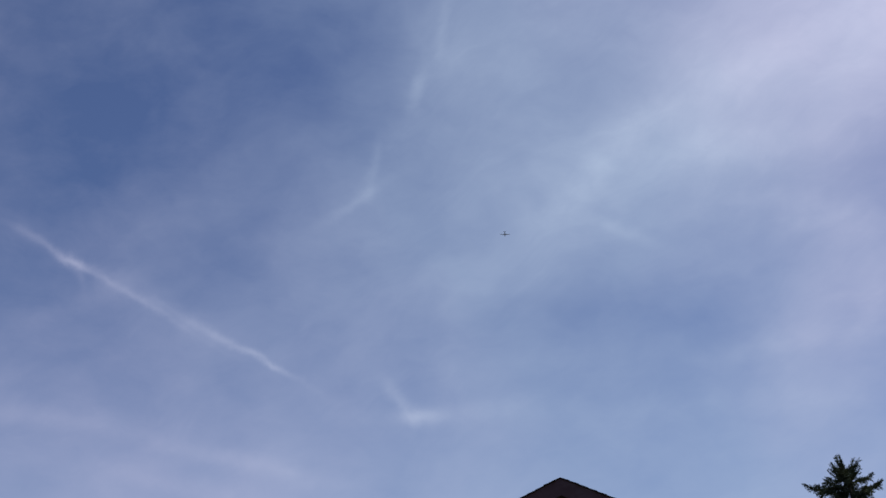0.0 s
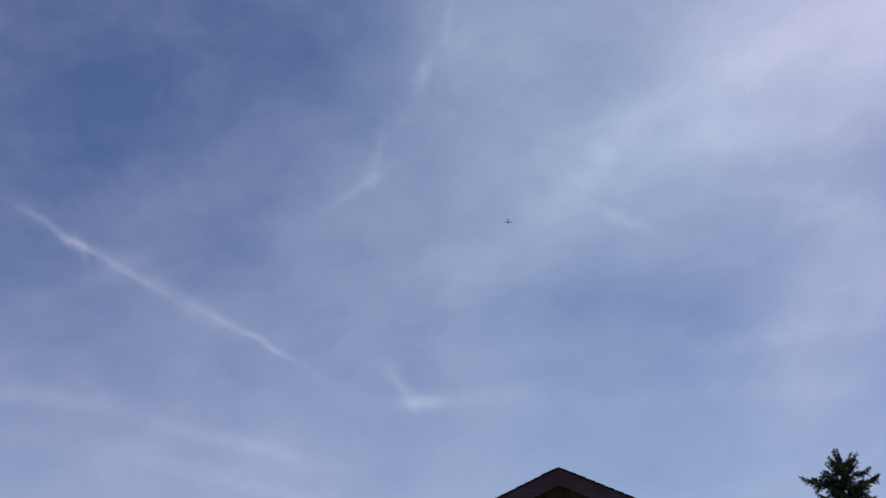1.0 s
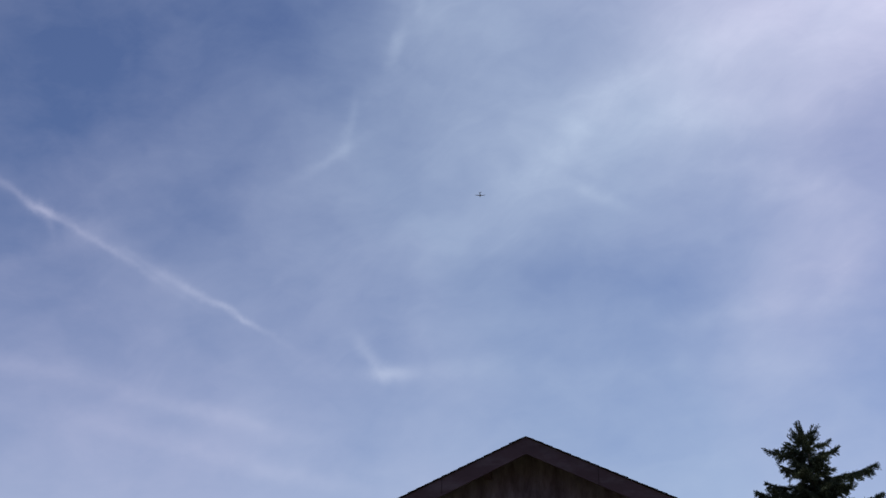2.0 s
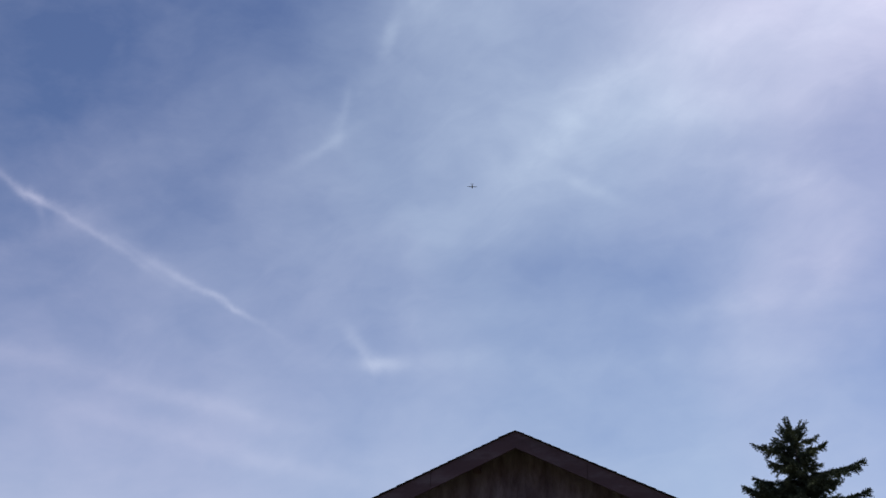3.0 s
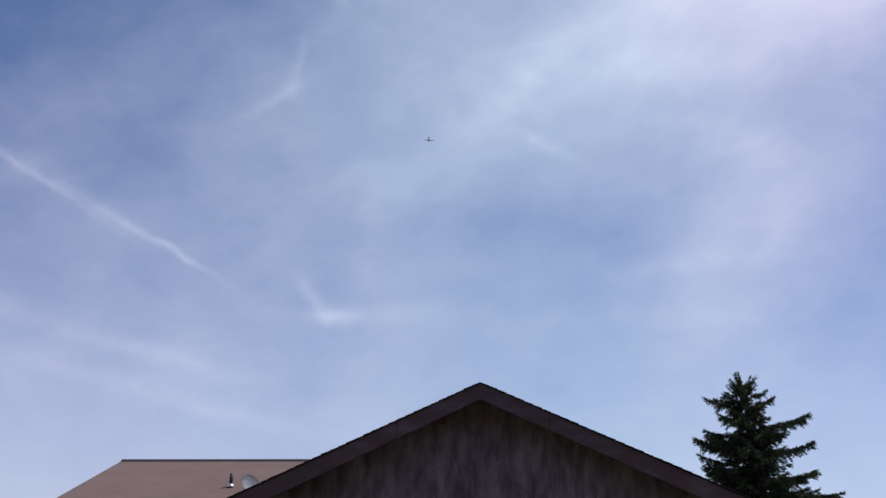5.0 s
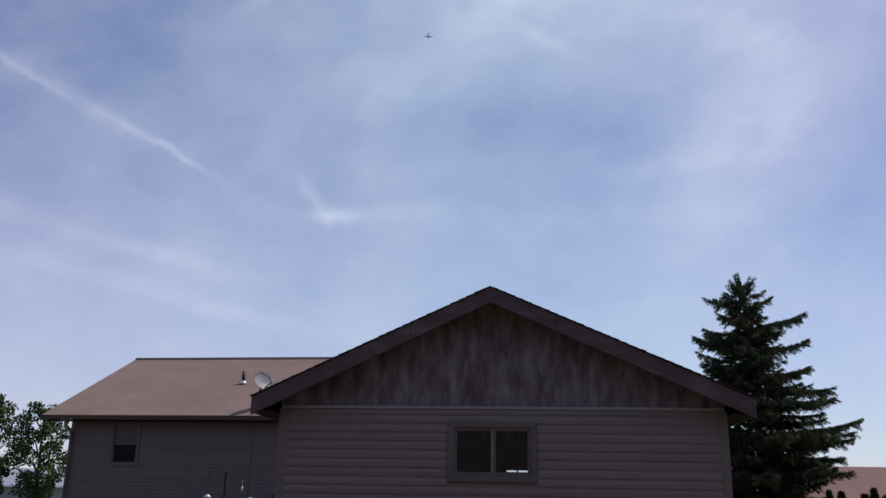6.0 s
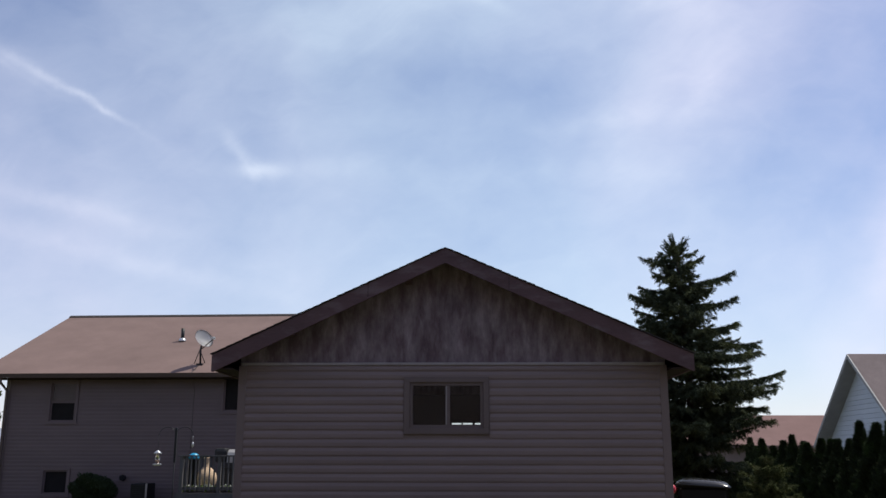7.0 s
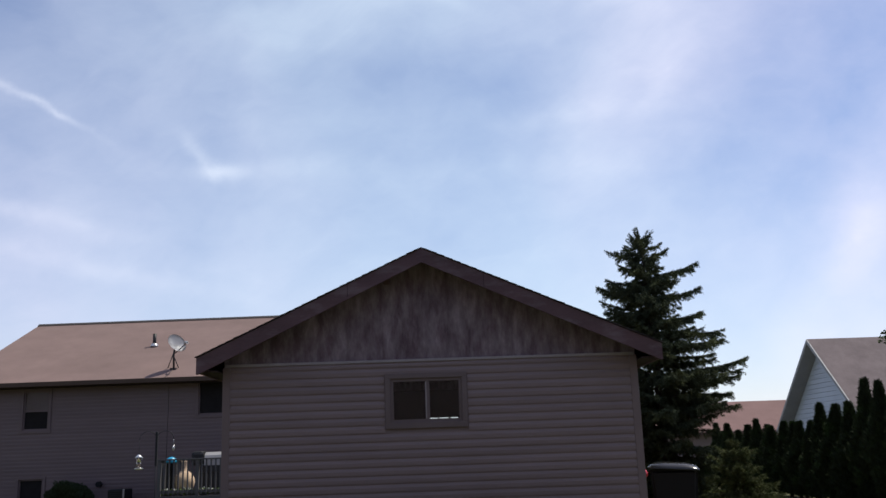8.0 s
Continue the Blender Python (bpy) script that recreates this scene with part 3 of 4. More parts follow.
tube(bm, [(HX0 + 0.05, HY - 0.55, HEAVE - 0.13), (HX0 + 0.05, HY - 0.5, HEAVE - 0.28), (HX0 + 0.05, HY - 0.08, HEAVE - 0.5), (HX0 + 0.05, HY - 0.07, 0.2)], 0.045, 6)
part("downspout", bm, TRIM, house, "taupe downspout")
bm = bmesh.new()
prism(bm, [(HRIDGE_Y, HRIDGE_Z - 0.02), (HY - 0.5, HEAVE - 0.02), (HY - 0.5, HEAVE - 0.2), (HRIDGE_Y, HRIDGE_Z - 0.22)], "x", RX0 - 0.025, RX0 - 0.002)
part("rake_board", bm, FASCIA, house)
bx("rear_wall", HX0, HX1, 2 * HRIDGE_Y - HY, 2 * HRIDGE_Y - HY + 0.2, 0, HEAVE - 0.05, SHADED_SIDING, house)


def house_window(h, y, label, upper=None, matte_dark=False, rail=True):
    x0, x1, z0, z1 = h
    bm = bmesh.new()
    for a in ((x0 - 0.08, x1 + 0.08, z1, z1 + 0.08), (x0 - 0.1, x1 + 0.1, z0 - 0.09, z0), (x0 - 0.08, x0, z0, z1), (x1, x1 + 0.08, z0, z1)):
        box(bm, a[0], a[1], y - 0.035, y + 0.01, a[2], a[3], 0.004)
    w = part("window", bm, SHADED_SIDING, house, label)
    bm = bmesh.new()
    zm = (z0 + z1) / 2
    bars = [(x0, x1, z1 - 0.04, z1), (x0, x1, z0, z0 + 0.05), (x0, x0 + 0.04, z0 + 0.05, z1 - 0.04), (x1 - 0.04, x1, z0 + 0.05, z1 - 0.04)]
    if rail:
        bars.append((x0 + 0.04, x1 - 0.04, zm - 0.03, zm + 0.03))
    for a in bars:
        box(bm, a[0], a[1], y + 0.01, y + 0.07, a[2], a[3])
    part("window_frame", bm, SHADED_SIDING, w)
    gap = 0.03 if rail else 0.0
    for a, b, yy in ((z0 + 0.05, zm - gap, y + 0.05), (zm + gap, z1 - 0.04, y + (0.03 if rail else 0.05))):
        p = bx("pane", x0 + 0.04, x1 - 0.04, yy, yy + 0.006, a, b, DARK_PANE if matte_dark or a < zm - 0.1 else GLASS, w, "dark matte pane in place of glass" if matte_dark or a < zm - 0.1 else "window glass")
        p.visible_shadow = False
    bx("room_back", x0 - 0.3, x1 + 0.3, y + 1.2, y + 1.25, z0 - 0.3, z1 + 0.2, INTERIOR, w)
    if upper:
        bx("window_shade", x0 + 0.05, x1 - 0.05, y + 0.045, y + 0.05, zm - 0.02, z1 - 0.03, CURTAIN, w, "pale half-drawn shade")
    return w


house_window(HW[0], HY, "double-hung window with a pale half-drawn shade", True)
house_window(HW[1], HY, "dark window without a middle rail", matte_dark=True, rail=False)
house_window(HW[2], HY, "low dark basement window near the grass", matte_dark=True, rail=False)
house.rotation_euler.z = radians(-1.9)


def roof_z(y):
    return HEAVE + (HRIDGE_Z - HEAVE) * (y - (HY - 0.5)) / (HRIDGE_Y - HY + 0.5)


# vent pipe on the tan roof
vy = 30.5
vent = thing("vent_pipe", "black plumbing vent pipe on the tan roof", "vent pipe", (-9.5, vy, roof_z(vy)))
bm = bmesh.new()
tube(bm, [(-9.5, vy, roof_z(vy) - 0.05), (-9.5, vy, roof_z(vy) + 0.42)], 0.06, 12)
part("pipe", bm, BLACK_METAL, vent)
bm = bmesh.new()
lathe(bm, [(0.15, 0.0), (0.12, 0.06), (0.075, 0.12)], (-9.5, vy, roof_z(vy) - 0.03), 14)
part("flashing", bm, GREY_METAL, vent, "bright metal flashing collar")

# satellite dish on the tan roof near the eave
dy, dx = 28.2, -8.15
dz = roof_z(dy)
dish = thing("satellite_dish", "grey satellite dish on a mast on the tan roof", "satellite dish", (dx, dy, dz))
bm = bmesh.new()
box(bm, dx - 0.1, dx + 0.1, dy - 0.12, dy + 0.12, dz - 0.02, dz + 0.03, 0.005)
part("foot_plate", bm, BLACK_METAL, dish)
head = Vector((dx + 0.02, dy - 0.05, dz + 0.78))
bm = bmesh.new()
tube(bm, [(dx, dy, dz), (dx - 0.02, dy, dz + 0.45), (head.x, head.y + 0.06, head.z - 0.05)], 0.032, 8)
tube(bm, [(dx - 0.22, dy + 0.1, dz + 0.05), (dx - 0.03, dy, dz + 0.5)], 0.014, 6)
tube(bm, [(dx + 0.12, dy + 0.1, dz + 0.05), (dx - 0.02, dy, dz + 0.42)], 0.014, 6)
part("mast", bm, BLACK_METAL, dish)
aim = Vector((0.80, -0.50, 0.36)).normalized()
turn = aim.to_track_quat("Z", "Y").to_matrix().to_4x4()
bm = bmesh.new()
rings = []
for k in range(7):
    r = k / 6
    rings.append([bm.verts.new((0.36 * r * math.cos(a), 0.30 * r * math.sin(a), 0.11 * r * r)) for a in [2 * math.pi * j / 28 for j in range(28)]] if k else None)
c = bm.verts.new((0, 0, 0))
for j in range(28):
    bm.faces.new((c, rings[1][j], rings[1][(j + 1) % 28]))
    for k in range(1, 6):
        f = bm.faces.new((rings[k][j], rings[k + 1][j], rings[k + 1][(j + 1) % 28], rings[k][(j + 1) % 28]))
        f.smooth = True
bmesh.ops.solidify(bm, geom=bm.faces[:], thickness=0.012)
bmesh.ops.transform(bm, matrix=Matrix.Translation(head) @ turn, verts=bm.verts[:])
part("reflector", bm, DISH_GREY, dish, "pale grey oval reflector")
tip = head + Vector((0.46, -0.2, 0.03))
bm = bmesh.new()
tube(bm, [head + Vector((0.02, 0, -0.28)), tip], 0.016, 6)
part("feed_arm", bm, BLACK_METAL, dish)
bm = bmesh.new()
tube(bm, [tip - aim * 0.02, tip + Vector((0, 0, 0.05)) - aim * 0.14], [0.05, 0.04], 10)
part("feed_horn", bm, GREY_METAL, dish)
# its cable down the wall
bm = bmesh.new()
tube(bm, [(dx, dy - 0.1, dz), (dx - 0.05, HY - 0.66, HEAVE - 0.05), (dx - 0.05, HY - 0.2, HEAVE - 0.25), (dx - 0.06, HY - 0.03, HEAVE - 0.4), (dx - 0.08, HY - 0.03, 1.2)], 0.008, 5)
tagged(part("cable", bm, CABLE), "thin black cable down the taupe house wall", "cable")

# ---- pale blue house behind the hedge ----
BX, BAY, BAZ = 16.9, 40.0, 5.80
blue = thing("blue_house", "pale blue-sided house with a brown shingle roof and white rakes", "house", (23, BAY, 0))
NY, FY = 35.2, 44.8
NZ = BAZ - 0.85 * (BAY - NY)
FZ = BAZ - 0.8 * (FY - BAY)
bm = bmesh.new()
prism(bm, [(NY + 0.4, 0), (FY - 0.3, 0), (FY - 0.3, FZ + 0.2), (BAY, BAZ - 0.15), (NY + 0.4, NZ + 0.15)], "x", BX + 0.62, BX + 0.82)
bwall = part("gable_wall", bm, BLUE_SIDING, blue, "pale blue lap-sided gable wall")
z = 0.3
rng = random.Random(3)
while z < BAZ - 0.5:
    ya = max(NY + 0.45, BAY - (BAZ - 0.25 - z) / 0.85)
    yb = min(FY - 0.35, BAY + (BAZ - 0.25 - z) / 0.8)
    bm = bmesh.new()
    prism(bm, [(BX + 0.619, z), (BX + 0.59, z), (BX + 0.60, z + 0.17), (BX + 0.619, z + 0.2)], "y", ya, yb)
    part("siding_board", bm, BLUE_SIDING, bwall)
    z += 0.21
for ya, za in ((NY, NZ), (FY, FZ)):
    bm = bmesh.new()
    prism(bm, [(BAY, BAZ), (ya, za), (ya, za - 0.14), (BAY, BAZ - 0.16)], "x", BX + 0.02, BX + 13)
    part("roof_slope", bm, SHINGLE_BROWN, blue, "brown asphalt shingle roof")
    bm = bmesh.new()
    prism(bm, [(BAY, BAZ - 0.01), (ya, za - 0.01), (ya, za - 0.17), (BAY, BAZ - 0.20)], "x", BX - 0.03, BX + 0.018)
    part("rake_board", bm, RAKE_PAINT, blue, "white rake board with its shade greyed into the colour")
    bm = bmesh.new()
    prism(bm, [(BAY, BAZ - 0.2), (ya, za - 0.18), (ya, za - 0.21), (BAY, BAZ - 0.24)], "x", BX + 0.02, BX + 0.61)
    part("soffit", bm, RAKE_PAINT, blue)
bx("front_wall", BX + 0.83, BX + 12.6, NY + 0.4, NY + 0.6, 0, NZ + 0.1, BLUE_SIDING, blue)
bx("rear_wall", BX + 0.83, BX + 12.6, FY - 0.5, FY - 0.3, 0, FZ + 0.1, BLUE_SIDING, blue)

# ---- far house with the red-brown roof ----
far = thing("far_house", "distant low house with a reddish brown shingle roof", "house", (22, 64, 0))
bx("wall", 13, 30, 60.5, 67.5, 0, 2.3, SIDING, far)
bm = bmesh.new()
prism(bm, [(59.6, 2.15), (64, 4.25), (68.4, 2.15), (68.4, 2.0), (64, 4.08), (59.6, 2.0)], "x", 12.4, 30.6)
part("roof", bm, SHINGLE_RED, far, "reddish brown shingle roof")

# small outbuilding beyond the left-hand trees
shed = thing("outbuilding", "pale far outbuilding with a grey roof", "outbuilding", (-44, 84, 0))
bx("wall", -48.5, -40, 80, 86, 0, 2.4, RAKE_PAINT, shed)
bm = bmesh.new()
prism(bm, [(79.4, 2.4), (83, 4.0), (86.6, 2.4), (86.6, 2.25), (83, 3.85), (79.4, 2.25)], "x", -49, -39.5)
part("roof", bm, GREY_METAL, shed, "grey roof")

# ---- trees ----


def sprays(centres, dirs, sizes, rng, count, spread, width):
    """Many thin pointed leaves or needles round each twig: arrays of triangles."""
    n = len(centres)
    c = np.repeat(centres, count, 0)
    d = np.repeat(dirs, count, 0)
    L = np.repeat(sizes, count) * rng.uniform(0.6, 1.2, n * count)
    side = rng.normal(0, 1, (n * count, 3))
    w = d + side * spread
    w /= np.linalg.norm(w, axis=1)[:, None]
    across = np.cross(w, rng.normal(0, 1, (n * count, 3)))
    across /= np.linalg.norm(across, axis=1)[:, None] + 1e-6
    b = c + rng.normal(0, 0.012, c.shape)
    v = np.empty((n * count, 3, 3))
    v[:, 0] = b + across * (width * L)[:, None]
    v[:, 1] = b - across * (width * L)[:, None]
    v[:, 2] = b + w * L[:, None]
    return v.reshape(-1, 3)


def brush(cs, ds, ss, foot, d, length, size, rng, droop=0.15, step=0.03):
    """A twig set all round with short needles, bending down a little towards its tip."""
    m = max(2, int(length / step))
    for e in range(m):
        w = (e + 0.5) / m
        cs.append(foot + d * length * w + Vector((0, 0, -droop * length * w * w)))
        ds.append(d)
        ss.append(size * (1.1 - 0.45 * w))


def spruce(base, height, spread, seed, label, mat, limbs=(), gap=0.30, wide=1.0, dense=9, size=0.062, wall_side=False):
    """A spruce: tiers of limbs that dip and turn up, each with hanging side twigs; limbs are
    (depth below the top, azimuth in degrees, reach) of those that stand out from the rest."""
    rng = np.random.default_rng(seed)
    bx0, by0 = base
    tree = thing("spruce_tree", label, "tree", (bx0, by0, 0))
    bm = bmesh.new()
    tube(bm, [(bx0, by0, -0.1), (bx0 + 0.03, by0, height * 0.4), (bx0 - 0.05, by0, height * 0.8), (bx0 - 0.12, by0, height * 0.965)], [0.022 * height, 0.016 * height, 0.008 * height, 0.002 * height], 9)
    part("trunk", bm, BARK, tree, "brown bark trunk")
    bl = bmesh.new()
    cs, ds, ss = [], [], []
    up = Vector((0, 0, 1))

    def limb(z, az, reach, fine=1.0):
        f = z / height
        o = Vector((bx0 - 0.12 * f, by0, z))
        h = Vector((math.cos(az), math.sin(az), 0))
        lat0 = h.cross(up)
        rise, dip, lift = 0.05 + 0.30 * f ** 3, 0.20 - 0.10 * f, 0.13
        rise += rng.uniform(-0.10, 0.15)
        dip += rng.uniform(-0.06, 0.08)
        bend = rng.uniform(-0.10, 0.10)
        n = 9
        pts = []
        for i in range(n):
            u = i / (n - 1)
            pts.append(o + h * reach * u + lat0 * bend * reach * u * u + up * reach * (rise * u - dip * u * u + lift * u ** 4))
        tube(bl, pts, [max(0.004, 0.024 * (1 - 0.9 * i / (n - 1)) * (0.4 + 0.6 * (1 - f))) for i in range(n)], 4, False)
        steps = max(4, int(reach / (0.085 * fine)))
        for i in range(steps):
            u = 0.10 + 0.90 * (i + rng.uniform(0.2, 0.8)) / steps
            k = min(int(u * (n - 1)), n - 2)
            q = pts[k].lerp(pts[k + 1], u * (n - 1) - k)
            d = (pts[k + 1] - pts[k]).normalized()
            lat = d.cross(up).normalized()
            brush(cs, ds, ss, q, d, 0.10, size, rng, 0.0)
            for sgn in (-1, 1):
                if rng.uniform() < 0.12:
                    continue
                tw = (0.13 + 0.36 * min(1.0, reach / 1.4) * (1.02 - u) ** 0.6) * rng.uniform(0.55, 1.15) * wide
                td = (d * rng.uniform(0.6, 1.1) + lat * sgn * rng.uniform(0.5, 1.0) + up * rng.uniform(-0.45, 0.10)).normalized()
                brush(cs, ds, ss, q, td, tw, size, rng, 0.30)
                if tw > 0.2:
                    for _ in range(2):
                        w = rng.uniform(0.3, 0.85)
                        sd = (td + lat * rng.uniform(-0.8, 0.8) + up * rng.uniform(-0.7, 0.1)).normalized()
                        brush(cs, ds, ss, q + td * tw * w, sd, tw * 0.45, size * 0.9, rng, 0.3)
            if rng.uniform() < 0.55 and u < 0.9:
                # hanging twiglets
                sd = (Vector((rng.normal(0, 0.25), rng.normal(0, 0.25), -1.0)) + d * 0.25).normalized()
                brush(cs, ds, ss, q, sd, rng.uniform(0.08, 0.22) * (1.1 - 0.6 * f), size * 0.9, rng, 0.0)
        end = (pts[-1] - pts[-2]).normalized()
        brush(cs, ds, ss, pts[-1], end, 0.09, size * 0.85, rng, -0.1, 0.02)

    z, k = 0.04 * height, 0
    while z < height - 0.30 * min(1.0, height / 4):
        f, d = z / height, height - z
        whorl = 9 if f < 0.4 else 7 if f < 0.8 else 5
        for j in range(whorl):
            az = k * 2.4 + (j + rng.uniform(-0.3, 0.3)) * 2 * math.pi / whorl
            reach = min(spread, 0.20 + 0.62 * spread / 2.1 * d ** 0.78) * rng.uniform(0.5, 1.0)
            if d > 0.70 * height:
                reach = min(reach, 0.70 * spread)
            if wall_side and math.cos(az) < -0.2:
                reach = min(reach, 1.25)
            limb(z + rng.uniform(-0.07, 0.07), az, reach)
        z += gap * rng.uniform(0.7, 1.3) * (0.75 + 0.35 * (1 - f))
        k += 1
    for d, az, reach in limbs:
        limb(height - d, radians(az), reach * 0.88, 0.85)
    # dark inner foliage about the stem
    for _ in range(int(900 * height / 6)):
        zz = height * rng.uniform(0.03, 0.90)
        r = rng.uniform(0.02, 0.32) * min(spread, 0.2 + 0.55 * (height - zz))
        a = rng.uniform(0, 6.283)
        q = Vector((bx0 - 0.12 * zz / height + r * math.cos(a), by0 + r * math.sin(a), zz))
        brush(cs, ds, ss, q, Vector((math.cos(a), math.sin(a), rng.uniform(-0.8, 0.3))).normalized(), 0.18, size * 1.3, rng)
    # leader and the ring of upcurved shoots below it
    top = Vector((bx0 - 0.12, by0, height))
    r0 = 0.42 * min(1.0, height / 4)
    for a in range(17):
        side = r0 * (0.40 + 0.62 * ((a * 0.37) % 1.0))
        foot = top - Vector((0, 0, (0.36 - 0.05 * (a % 4)) * r0 / 0.42))
        bend = [foot + Vector((math.cos(a * 2.1) * side * u, math.sin(a * 2.1) * side * u, r0 * (0.10 * u + (0.45 + 0.05 * (a % 3)) * u * u))) for u in [e / 11 for e in range(12)]]
        tube(bl, bend, [0.012 - 0.0008 * e for e in range(12)], 4, False)
        for e in range(12):
            for _ in range(2):
                cs.append(bend[e] + Vector(rng.normal(0, 0.008, 3)))
                ds.append((bend[min(e + 1, 11)] - bend[max(e - 1, 0)]).normalized())
                ss.append(0.060 if e < 8 else 0.042)
    brush(cs, ds, ss, top - Vector((0, 0, 0.6 * r0 / 0.42)), up, 0.42 * r0 / 0.42, 0.10, rng, 0.0, 0.012)
    part("limb_structure", bl, BARK, tree, "dark brown limbs")
    v = sprays(np.array(cs), np.array(ds), np.array(ss), rng, dense, 0.60, 0.17)
    soup("crown", v.tolist(), np.arange(len(v)).reshape(-1, 3).tolist(), mat, tree, "dense dark green needles in hanging tufts", "stuff")
    return tree


# limbs that stand out: depth below the top, azimuth, reach
STANDOUT = [
    (0.66, 8, 0.66), (0.55, 200, 0.5), (0.70, 185, 0.85), (0.90, 160, 0.55), (1.12, 12, 1.48), (1.25, 40, 1.0), (1.55, 178, 1.18), (1.50, 205, 1.0), (1.62, -15, 1.30), (1.85, 170, 1.1),
    (2.10, 20, 1.45), (2.35, -5, 1.78), (2.62, 10, 1.98), (2.75, -40, 1.6), (3.02, 15, 1.70), (3.30, -8, 2.28), (3.40, 6, 2.15), (3.42, -24, 2.05), (3.62, 4, 1.95), (3.80, 25, 1.6), (4.1, -30, 1.4),
]
spruce((4.99, 19.7), 6.09, 1.8, 4, "tall dark green spruce tree with drooping ragged limbs beside the garage", NEEDLES, STANDOUT, 0.29, wall_side=True)
# added small spruce in place of the tall one's sunlit lower limbs
spruce((6.10, 18.0), 1.32, 1.6, 9, "small olive green spruce standing in for sunlit lower limbs near the cedar hedge", LIT_NEEDLES, ((0.85, 0, 0.8), (0.9, -30, 0.85), (0.4, 190, 0.6), (0.3, 20, 0.45)), 0.24, 0.9, 9, 0.05)


def cedar(name, base, height, radius, seed, label):
    """A columnar evergreen: a trunk and upright flattened sprays in clumps, drawn to a point."""
    rng = np.random.default_rng(seed)
    x, y = base
    tree = thing(name, label, "evergreen", (x, y, 0), group="row of columnar cedars")
    bm = bmesh.new()
    tube(bm, [(x, y, -0.1), (x, y, height * 0.5), (x, y, height * 0.93)], [0.05, 0.035, 0.01], 6)
    part("trunk", bm, BARK, tree)
    n = int(900 * height)
    z = rng.uniform(0.02, 1, n) ** 0.85
    a = rng.uniform(0, 6.283, n)
    lump = 1 + 0.20 * np.sin(3 * a + 9 * z + seed) + 0.14 * np.sin(5 * a - 14 * z)
    prof = np.minimum(1.0, 1.8 * (1.0 - z)) ** 1.15 * (0.85 + 0.15 * np.minimum(1, z * 5))
    r = radius * prof * lump * rng.uniform(0.55, 1.0, n)
    c = np.c_[x + r * np.cos(a) + 0.05 * np.sin(4 * z + seed), y + r * np.sin(a), z * height]
    d = np.c_[np.cos(a) * 0.40, np.sin(a) * 0.40, np.ones(n) * 0.9]
    v = sprays(c, d, np.full(n, 0.11), rng, 9, 0.38, 0.14)
    soup("crown", v.tolist(), np.arange(len(v)).reshape(-1, 3).tolist(), CEDAR, tree, "dark green upright scaly foliage", "stuff")
    return tree


HEDGE_STEP = 0.66
protos = [cedar("cedar", (8.6, 15.0 + HEDGE_STEP * i), 2.30 + 0.10 * (i % 3), 0.34 + 0.03 * (i % 2), 30 + i, "columnar dark green cedar with a pointed top in a hedge row") for i in range(5)]
rng = random.Random(8)
for i in range(5, 20):
    y = 15.0 + HEDGE_STEP * i
    s = (1.74 + 0.50 * max(0.0, min(1.0, (21.0 - y) / 3.0))) / 2.4 * rng.uniform(0.90, 1.10)
    w = rng.uniform(0.9, 1.12)
    ob = copy_thing(protos[i % 5], pose(8.6 + rng.uniform(-0.1, 0.1), y + rng.uniform(-0.08, 0.08), 0, 0, 0, rng.uniform(0, 360)))
    ob.scale = (w, w, s)


def broadleaf(name, base, height, radius, seed, mat, label, trunk_h=0.3, leaf=0.14, clumps=26, per=240):
    rng = np.random.default_rng(seed)
    x, y = base
    tree = thing(name, label, "tree", (x, y, 0))
    bm = bmesh.new()
    tube(bm, [(x, y, -0.1), (x + 0.1, y, height * trunk_h), (x, y + 0.1, height * 0.6), (x + 0.05, y, height * 0.92)], [0.05 * height ** 0.7, 0.04 * height ** 0.7, 0.02 * height ** 0.7, 0.01], 8)
    cs = []
    for i in range(clumps):
        f = trunk_h * 0.7 + (1 - trunk_h * 0.7) * (i + rng.uniform()) / clumps
        a = i * 2.4 + rng.uniform(-0.4, 0.4)
        prof = math.sin(math.pi * min(0.97, (f - trunk_h * 0.6) / (1.05 - trunk_h * 0.6))) ** 0.6
        r = radius * prof * rng.uniform(0.45, 1.0)
        p = Vector((x + r * math.cos(a), y + r * math.sin(a), f * height))
        s = Vector((x, y, max(height * trunk_h * 0.8, p.z - 0.6 * r - 0.2)))
        tube(bm, [s, s.lerp(p, 0.5) + Vector((0, 0, 0.12 * r)), p], [0.02 * height ** 0.6, 0.012 * height ** 0.6, 0.008], 5, False)
        size = radius * rng.uniform(0.24, 0.42)
        q = rng.normal(0, 1, (per, 3))
        q /= np.linalg.norm(q, axis=1)[:, None]
        q *= (size * rng.uniform(0.25, 1.0, per) ** 0.5)[:, None] * np.array([1, 1, 0.75])
        cs.append(q + np.array(p))
    part("trunk", bm, BARK, tree, "brown trunk and limbs")
    c = np.concatenate(cs)
    n = len(c)
    ax = rng.normal(0, 1, (n, 3))
    ax[:, 2] -= 0.4
    ax /= np.linalg.norm(ax, axis=1)[:, None]
    up = np.cross(ax, rng.normal(0, 1, (n, 3)))
    up /= np.linalg.norm(up, axis=1)[:, None] + 1e-6
    L = leaf * rng.uniform(0.6, 1.2, n)[:, None]
    v = np.empty((n, 4, 3))
    v[:, 0], v[:, 1], v[:, 2], v[:, 3] = c, c + ax * L * 0.5 + up * L * 0.36, c + ax * L, c + ax * L * 0.5 - up * L * 0.36
    soup("crown", v.reshape(-1, 3).tolist(), np.arange(4 * n).reshape(-1, 4).tolist(), mat, tree, "loose green leaves with gaps", "stuff")
    return tree


